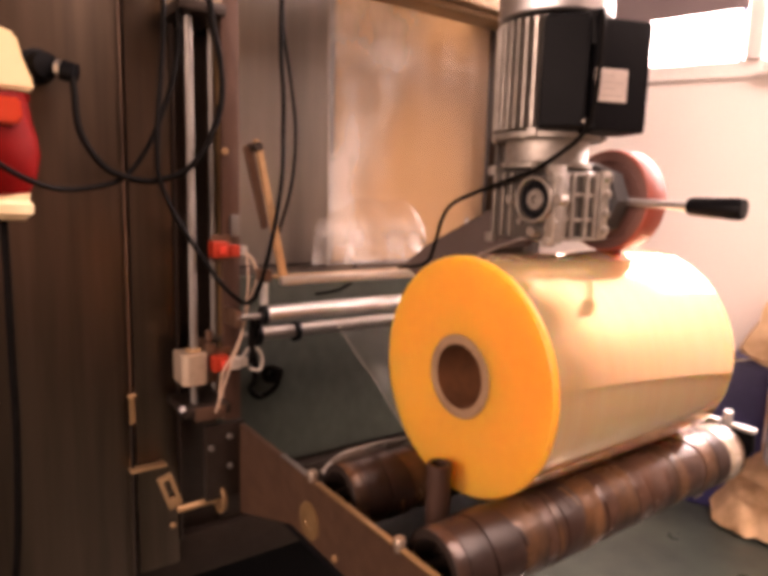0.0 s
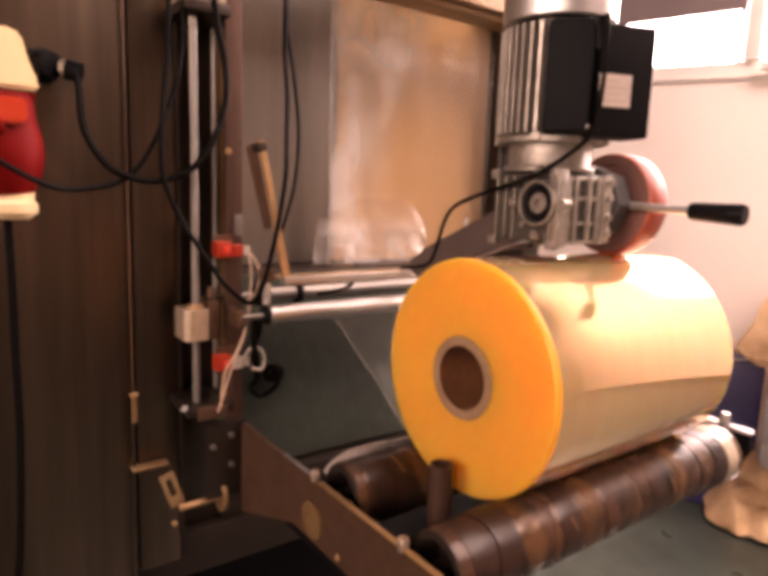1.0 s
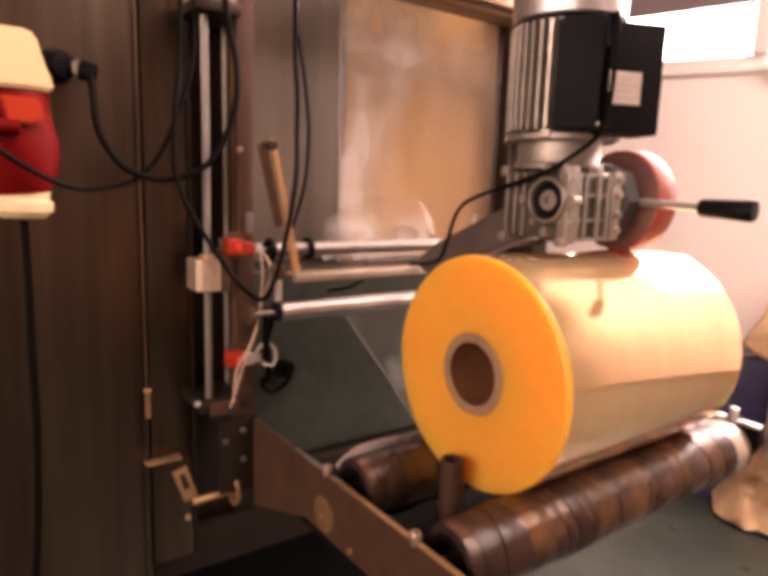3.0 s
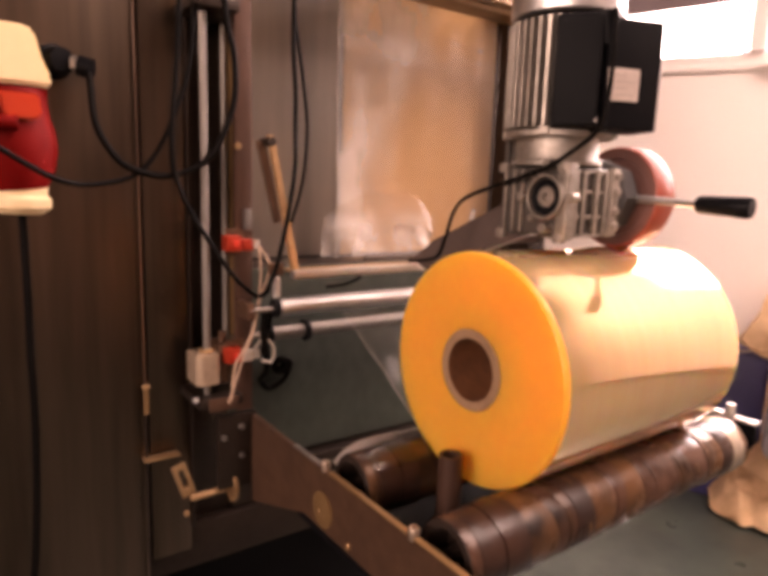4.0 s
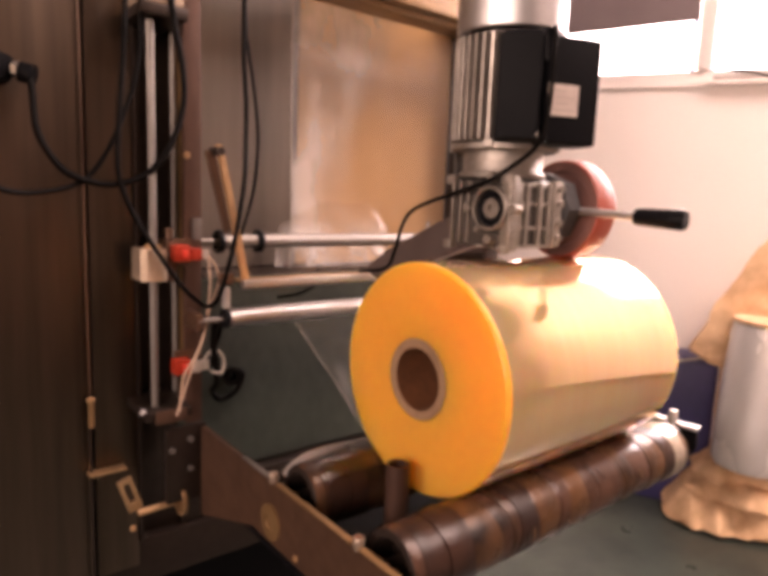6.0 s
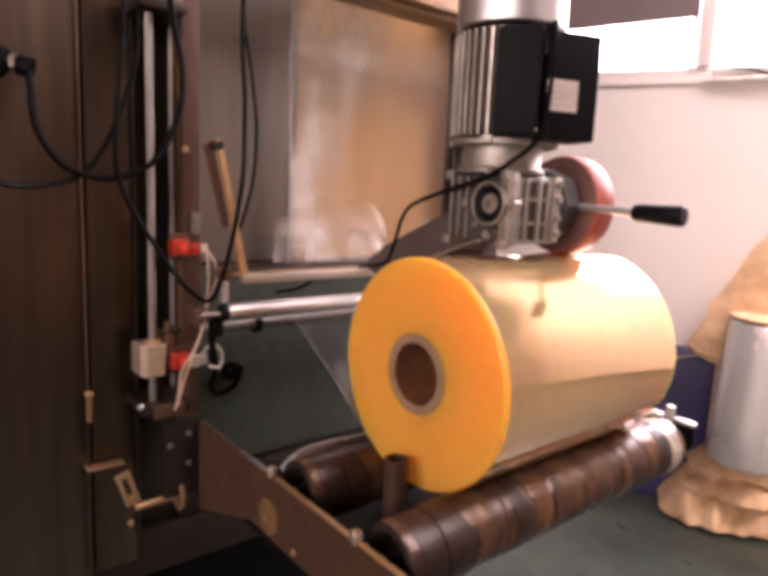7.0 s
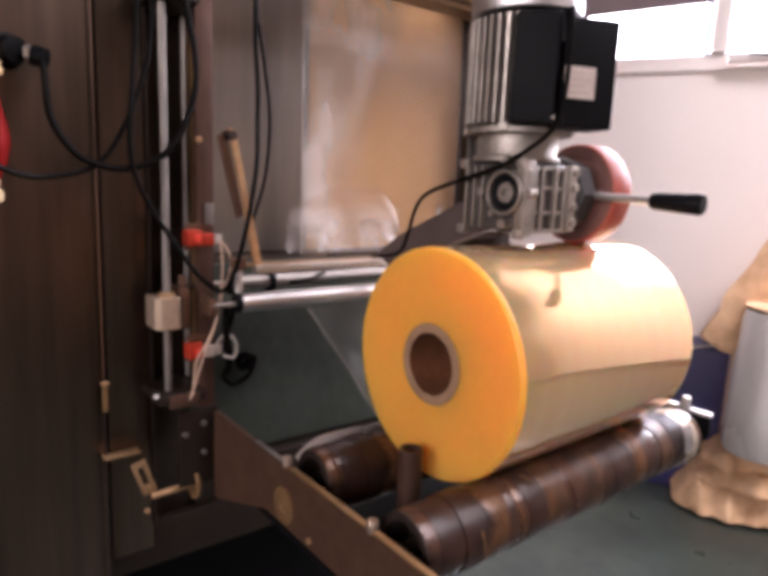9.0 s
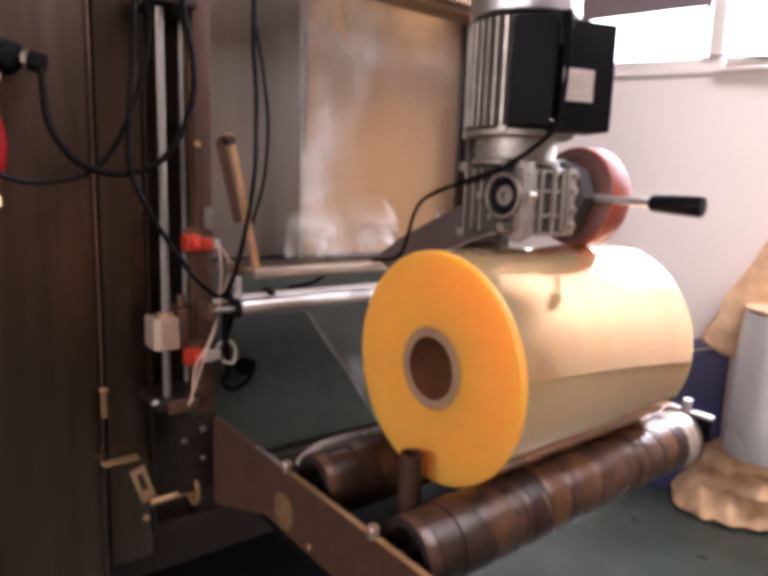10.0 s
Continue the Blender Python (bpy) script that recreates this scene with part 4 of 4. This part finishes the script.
part("corner_bar", box(0.092, 0.108, -0.051, -0.040, 1.108, 1.199, 0.002), ALLOY, gb)
part("end_bar", box(0.176, 0.190, -0.053, -0.042, 1.112, 1.196, 0.002), ALLOY, gb)
for y, z in ((-0.060, 1.159), (0.016, 1.159), (-0.022, 1.121), (-0.022, 1.197)):
    part("ring_lug", rod((0.084, y, z), (0.099, y, z), 0.006, seg=14), ALLOY, gb)
part("shaft_seal", lathe([(0, 0.0235), (-0.003, 0.0225), (-0.003, 0.014), (-0.002, 0.0125)], (0.093, -0.022, 1.159), (1, 0, 0), 36), BLACK, gb)
part("shaft_end", lathe([(0, 0.013), (-0.004, 0.012), (-0.004, 0.005), (0.002, 0.0045), (0.002, 0)], (0.093, -0.022, 1.159), (1, 0, 0), 32), ALLOY, gb)
for k in range(4):
    a = radians(45 + 90 * k)
    part("bearing_bolt", hexhead((0.097, -0.022 + 0.038 * math.cos(a), 1.159 + 0.038 * math.sin(a)), (-1, 0, 0), 0.0042, 0.004), ALLOY, gb)
part("output_flange", lathe([(0, 0), (0, 0.040), (0.010, 0.042), (0.014, 0.049), (0.040, 0.049), (0.043, 0.046), (0.043, 0)], (0.190, -0.007, 1.1605), (1, 0, 0), 8), FLANGE, drv, "dark faceted output flange")
wheel = part("drive_wheel", lathe([(0.006, 0.0), (0.006, 0.030), (0.007, 0.050), (0.003, 0.053), (0.002, 0.0645)], AX, (1, 0, 0), 72), WHEEL_FACE, drv, "dusty dark red wheel side")
part("rubber_tread", lathe([(0.002, 0.0645), (0.003, 0.0672), (0.006, 0.068), (0.036, 0.068), (0.039, 0.0665), (0.040, 0.060), (0.040, 0.0)], AX, (1, 0, 0), 72), WHEEL_RED, wheel, "red rubber tread")
lever = part("lever", rod((0.2335, -0.038, 1.1602), (0.222, -0.142, 1.156), 0.0052), CHROME, drv, "chromed lever")
part("grip", lathe([(0, 0), (0, 0.009), (0.003, 0.0105), (0.040, 0.0118), (0.056, 0.0125), (0.060, 0.011), (0.061, 0)], (0.222, -0.137, 1.1562), Vector((0.008, -0.112, -0.004)), 24), BLACK, lever, "black plastic grip")
part("lever_boss", rod((0.2325, -0.022, 1.1605), (0.240, -0.022, 1.1605), 0.018), STEEL_DARK, drv)
part("pivot_arm", prism([(0.30, 1.045), (0.245, 1.082), (0.094, 1.148), (0.03, 1.150), (0.03, 1.098), (0.10, 1.090), (0.26, 1.03)], "x", 0.140, 0.150, 0.002), DRIVE_ARM, drv, "dark brown pivot arm plate")
part("arm_hinge", rod((0.06, 0.325, 1.045), (0.43, 0.325, 1.045), 0.0035), STEEL_DARK, drv)
part("arm_brace", sweep([(0.10, 0.09, 1.080), (0.10, 0.065, 1.089), (0.10, 0.005, 1.1105), (0.112, -0.02, 1.1085), (0.125, -0.036, 1.109)], 0.0018), CHROME, drv)
for z in (1.124, 1.144, 1.168, 1.187):
    part("end_bolt", hexhead((0.1835, -0.053, z), (0, -1, 0), 0.0052, 0.005), ALLOY, gb)
for z in (1.130, 1.180):
    part("end_lug", rod((0.186, -0.040, z), (0.198, -0.040, z), 0.0075, seg=16), ALLOY, gb)
for y in (0.060, 0.074):
    part("mount_strap", box(0.118, 0.124, y - 0.003, y + 0.003, 1.125, 1.232, 0.001), ALLOY_DARK, drv)

# ---- cables ----


def cable(points, r, label, mat=RUBBER):
    return solo("cable", sweep(points, r), mat, label, "cable", "machine cables")


cable([(0.116, -0.078, 1.366), (0.108, -0.086, 1.350), (0.102, -0.090, 1.310), (0.097, -0.091, 1.265), (0.094, -0.087, 1.240), (0.090, -0.071, 1.221), (0.086, -0.030, 1.197), (0.084, 0.0, 1.186), (0.088, 0.079, 1.166), (0.090, 0.125, 1.150), (0.090, 0.145, 1.128), (0.092, 0.160, 1.095), (0.10, 0.19, 1.062), (0.10, 0.255, 1.048)],
      0.0028, "black motor cable looping down to the frame")
cable([(-0.340, 0.372, 1.302), (-0.340, 0.362, 1.280), (-0.339, 0.34, 1.228), (-0.315, 0.335, 1.187), (-0.285, 0.335, 1.173), (-0.253, 0.335, 1.170), (-0.215, 0.335, 1.183), (-0.190, 0.335, 1.206), (-0.168, 0.335, 1.248), (-0.158, 0.335, 1.290), (-0.160, 0.335, 1.34), (-0.170, 0.335, 1.39), (-0.176, 0.335, 1.46), (-0.18, 0.335, 1.7)],
      0.0045, "thick black cable hanging in a loop from its gland")
cable([(-0.56, 0.27, 1.28), (-0.50, 0.27, 1.225), (-0.458, 0.275, 1.198), (-0.398, 0.29, 1.163), (-0.350, 0.32, 1.156), (-0.291, 0.34, 1.172), (-0.256, 0.345, 1.216), (-0.230, 0.345, 1.28), (-0.217, 0.345, 1.33), (-0.212, 0.345, 1.41), (-0.21, 0.345, 1.7)],
      0.0034, "thin black cable sagging across the door")
cable([(-0.235, 0.34, 1.7), (-0.236, 0.33, 1.403), (-0.247, 0.33, 1.248), (-0.249, 0.33, 1.20), (-0.244, 0.33, 1.165), (-0.223, 0.33, 1.118), (-0.174, 0.325, 1.040), (-0.150, 0.322, 1.012), (-0.129, 0.32, 0.998), (-0.120, 0.30, 1.018), (-0.108, 0.285, 1.081), (-0.096, 0.285, 1.14), (-0.084, 0.295, 1.19), (-0.066, 0.33, 1.245), (-0.066, 0.33, 1.30), (-0.070, 0.33, 1.36), (-0.070, 0.33, 1.435), (-0.07, 0.33, 1.75)],
      0.0036, "black cable draped past the sensors and up again")
cable([(-0.066, 0.334, 1.75), (-0.066, 0.334, 1.436), (-0.062, 0.334, 1.38), (-0.054, 0.334, 1.335), (-0.046, 0.334, 1.28), (-0.044, 0.334, 1.244), (-0.047, 0.334, 1.195), (-0.054, 0.334, 1.155), (-0.073, 0.334, 1.095)],
      0.0026, "thin black cable hanging in front of the film")
cable([(-0.118, 0.322, 0.975), (-0.121, 0.322, 0.94), (-0.112, 0.33, 0.905), (-0.09, 0.38, 0.86), (-0.072, 0.44, 0.826), (-0.050, 0.455, 0.803), (-0.020, 0.455, 0.815), (-0.008, 0.455, 0.845), (-0.026, 0.455, 0.852)],
      0.0050, "black cable curled in a loop on the sheet")
cable([(-0.108, 0.322, 0.975), (-0.110, 0.324, 0.955), (-0.117, 0.326, 0.93), (-0.122, 0.326, 0.905)], 0.0035, "short black cable end beside the tube")
solo("cable_clip", lathe([(0, 0.006), (0, 0.017), (0.012, 0.015), (0.016, 0.006)], (-0.028, 0.452, 0.842), (0.1, 1, 0), 20), RUBBER, "black rubber grommet on the steel sheet", "grommet")
cable([(-0.02, 0.31, 1.006), (0.0, 0.305, 1.008), (0.02, 0.302, 1.012), (0.04, 0.300, 1.022)], 0.0028, "short black tie end under the guard bar")
cable([(-0.425, 0.356, 1.125), (-0.424, 0.360, 1.05), (-0.424, 0.365, 0.95), (-0.424, 0.37, 0.82), (-0.432, 0.375, 0.66), (-0.455, 0.38, 0.45)], 0.0050, "thick black supply cable hanging below the socket")

gland = thing("cable_gland", (-0.36, 0.42, 1.31), "black cable gland on the steel door", "cable gland")
part("body", lathe([(0, 0), (0, 0.022), (0.015, 0.022), (0.017, 0.018), (0.035, 0.016), (0.037, 0)], (-0.378, 0.418, 1.310), (0.35, -1, 0), 24), BLACK, gland)
part("nut", lathe([(0, 0), (0, 0.0098), (0.006, 0.0098), (0.007, 0)], (-0.356, 0.384, 1.308), (0.9, -0.5, -0.1), 6), ALLOY, gland)
part("boot", lathe([(0, 0), (0, 0.013), (0.016, 0.013), (0.020, 0)], (-0.349, 0.380, 1.305), (0.9, -0.5, -0.25), 16), BLACK, gland)

# ---- power socket on the door ----
soc = thing("power_socket", (-0.47, 0.40, 1.27), "cream and red industrial power socket with its plug in", "power socket")
bm = prism([(-0.56, 1.272), (-0.386, 1.270), (-0.386, 1.283), (-0.394, 1.300), (-0.402, 1.334), (-0.410, 1.339), (-0.56, 1.339)], "y", 0.345, 0.418, 0.004)
part("housing", bm, SOCKET_WHITE, soc, "cream plastic housing")
part("backplate", box(-0.56, -0.390, 0.352, 0.418, 1.258, 1.2695, 0.003), SOCKET_RED, soc)
part("connector", lathe([(0, 0), (0, 0.040), (0.012, 0.043), (0.035, 0.044), (0.05, 0.047), (0.072, 0.047), (0.095, 0.041), (0.115, 0.030), (0.119, 0)], (-0.436, 0.352, 1.262), (0.10, 0, -1), 32), SOCKET_RED, soc, "red round connector")
part("flap", prism([(-0.447, 1.256), (-0.405, 1.256), (-0.403, 1.232), (-0.412, 1.226), (-0.440, 1.226)], "y", 0.300, 0.314, 0.003), SOCKET_LIP, soc, "bright red spring flap")
part("hinge", rod((-0.470, 0.300, 1.222), (-0.428, 0.300, 1.222), 0.008), SOCKET_RED, soc)
part("plug_collar", lathe([(0, 0), (0, 0.034), (0.045, 0.029), (0.050, 0.0335), (0.060, 0.033), (0.068, 0.024), (0.069, 0)], (-0.424, 0.354, 1.186), (-0.02, 0, -1), 28), SOCKET_WHITE, soc, "cream plug collar")

# ---- stacked goods by the wall ----
ALONG, BACK = Vector((0.53, -0.848, 0)), Vector((0.848, 0.53, 0))


def crumpled_sack(corner, lift, w, d, h, seed, label):
    """A slack paper sack lying flat, with a bulging front and sharp creases; corner is the front end of its foot."""
    def surface(u, v):
        taper = min(1.0, 0.25 + (u / 0.16)) * min(1.0, 0.25 + (1 - u) / 0.12)
        tall = h * taper * (1 + 0.25 * noise.noise(Vector((u * 3, seed, 2))))
        front = 0.05 * noise.noise(Vector((u * 4, seed, 1))) + 0.020 * noise.noise(Vector((u * 13, seed, 5))) + 0.10 * max(0.0, 1 - u / 0.2) ** 2
        if v < 0.12:
            back, z = 0.05 * (1 - v / 0.12), 0.0
        elif v < 0.42:
            t = (v - 0.12) / 0.30 * math.pi
            back, z = -0.022 * math.sin(t) + 0.022 * (1 - math.cos(t)), tall * (1 - math.cos(t)) / 2
        else:
            k = (v - 0.42) / 0.58
            back, z = 0.044 + k * (d - 0.044), tall * (1 + 0.18 * math.sin(k * 3))
        q = Vector((u * w * 9, v * 3.2, seed))
        crease = abs(noise.noise(q)) * 0.030 + abs(noise.noise(q * 2.3)) * 0.013 + noise.noise(q * 6) * 0.003
        p = Vector(corner) + ALONG * (u * w) + BACK * (back + front * (1 if v < 0.8 else 5 * (1 - v)))
        p.z = max(0.002, lift + z - crease * min(1.0, z / 0.03) + 0.012)
        p -= BACK * (crease * 0.9 if v < 0.5 else 0)
        return p
    return solo("crumpled_sack", sheet(surface, 70, 56, 0.004), KRAFT, label, "paper sack", "sack pile")


crumpled_sack((1.705, 0.458, 0), 0.0, 0.64, 0.33, 0.120, 2.0, "crumpled brown kraft paper sack lying on the floor")
crumpled_sack((1.735, 0.400, 0), 0.112, 0.56, 0.30, 0.075, 7.0, "crumpled brown kraft paper sack on top of another sack")
crumpled_sack((1.775, 0.400, 0), 0.180, 0.50, 0.26, 0.075, 4.6, "small crumpled kraft paper sack under the wrapped roll")

wrap = thing("wrapped_roll", (1.86, 0.26, 0.28), "upright roll wrapped in silver-grey plastic film on cardboard", "wrapped roll")
part("wrap", lathe([(0, 0), (0, 0.110), (0.02, 0.120), (0.22, 0.123), (0.47, 0.118), (0.51, 0.112), (0.515, 0.05), (0.515, 0)], (1.855, 0.262, 0.275), (0.02, -0.03, 1), 40), SILVER_WRAP, wrap)
part("top_cap", lathe([(0, 0), (0, 0.114), (0.01, 0.116), (0.016, 0.10), (0.018, 0)], (1.865, 0.247, 0.790), (0.02, -0.03, 1), 40), KRAFT, wrap, "kraft paper cap")


def sack_front(u, v):
    foot, waist, lip, top = Vector((1.880, 0.386, 0.28)), Vector((1.888, 0.400, 0.60)), Vector((1.838, 0.512, 0.645)), Vector((1.985, 0.305, 1.13))
    if v < 0.38:
        left = foot.lerp(waist, v / 0.38)
    elif v < 0.46:
        left = waist.lerp(lip, (v - 0.38) / 0.08)
    else:
        left = lip.lerp(top, (v - 0.46) / 0.54)
    p = left + Vector((0.454, -0.891, 0)) * u * 0.42
    p += Vector((-0.891, -0.454, 0)) * (0.02 * noise.noise(Vector((u * 4, v * 6, 4))) + 0.008 * noise.noise(Vector((u * 12, v * 16, 4))))
    p.z += 0.02 * noise.noise(Vector((u * 3, 2, 9))) * v
    return p


sack = thing("paper_sack", (1.95, 0.35, 0.3), "creased brown kraft paper sack with faded print, leaning at the wall", "paper sack")
part("sack_body", sheet(sack_front, 24, 40, 0.04), KRAFT, sack)
for k, (u, v, n) in enumerate(((0.10, 0.80, 0.16), (0.12, 0.765, 0.20), (0.10, 0.73, 0.14), (0.03, 0.52, 0.05), (0.02, 0.48, 0.06))):
    def bar(s, t, u=u, v=v, n=n):
        return sack_front(u + n * s, v + 0.016 * t + 0.10 * s * n) + Vector((-0.891, -0.454, 0)) * 0.03
    part("print_bar", sheet(bar, 8, 2, 0.001), PRINT, sack)
crate = thing("blue_crate", (1.9, 0.64, 0.0), "dark blue plastic crate standing by the wall", "crate")
part("crate_body", box(-0.075, 0.185, -0.16, -0.02, 0.0, 0.585, 0.012, m=WALL), BLUE, crate)
part("crate_rim", box(-0.085, 0.193, -0.168, -0.016, 0.587, 0.607, 0.006, m=WALL), BLUE, crate)
part("strap", sweep([WALL @ Vector(p) for p in ((-0.085, -0.175, 0.55), (-0.04, -0.176, 0.555), (0.05, -0.177, 0.590), (0.16, -0.165, 0.615))], 0.005), CLEAR, crate, "pale strap over the crate")

# ---- motion ----
FEED = [(0.0, 0.35, 24), (2.72, 3.78, 168), (6.15, 7.28, 168), (9.62, 10.05, 66)]


def turned(t):
    """Degrees that the film roll has turned by t seconds."""
    return sum(d * min(max((t - a) / (b - a), 0), 1) for a, b, d in FEED)


def motions():
    times = sorted({0.0, 10.0} | {round(0.05 * k, 2) for k in range(201) if any(a - 0.06 <= 0.05 * k <= b + 0.06 for a, b, _ in FEED)})
    walk(roll, [(t, pose(0, 0, 0.95, turned(t))) for t in times])
    for ob, y in zip(ROLLERS, (-0.09, 0.09)):
        walk(ob, [(t, pose(-0.105, y, 0.789, -turned(t) * 3.35)) for t in times])
    walk(wheel, [(t, pose(0, 0, 0, 0, 0, -5) @ pose(0, 0, 0, -turned(t) * 2.07)) for t in times])
    top = [(0, .925), (.2, .912), (.4, .905), (.55, .903), (.7, .920), (.8, .939), (.9, .970), (1, .990), (1.2, .992), (1.6, .984), (2, .984), (2.2, .990),
           (2.3, 1.004), (2.4, 1.034), (2.5, 1.051), (2.6, 1.072), (2.7, 1.089), (2.78, 1.092), (3.2, 1.005), (3.6, .922), (3.8, .899), (3.9, .900), (4, .912), (4.1, .935),
           (4.2, .963), (4.4, .996), (4.6, .998), (4.8, .989), (5.4, .988), (5.6, .994), (5.7, 1.006), (5.8, 1.032), (5.9, 1.055), (6, 1.082),
           (6.1, 1.091), (6.2, 1.092), (6.6, 1.03), (7.0, .935), (7.3, .898), (7.4, .903), (7.5, .920), (7.7, .971), (7.9, .997), (8.1, .989), (8.3, .984), (8.9, .984),
           (9.0, .990), (9.1, 1.006), (9.2, 1.036), (9.3, 1.055), (9.4, 1.080), (9.5, 1.084), (9.6, 1.082), (9.7, 1.058), (9.8, 1.027), (9.9, 0.997), (10, .968)]
    walk(dan, [(t, pose(-0.195, 0.36, 0.97 + z - 0.993)) for t, z in top])


motions()
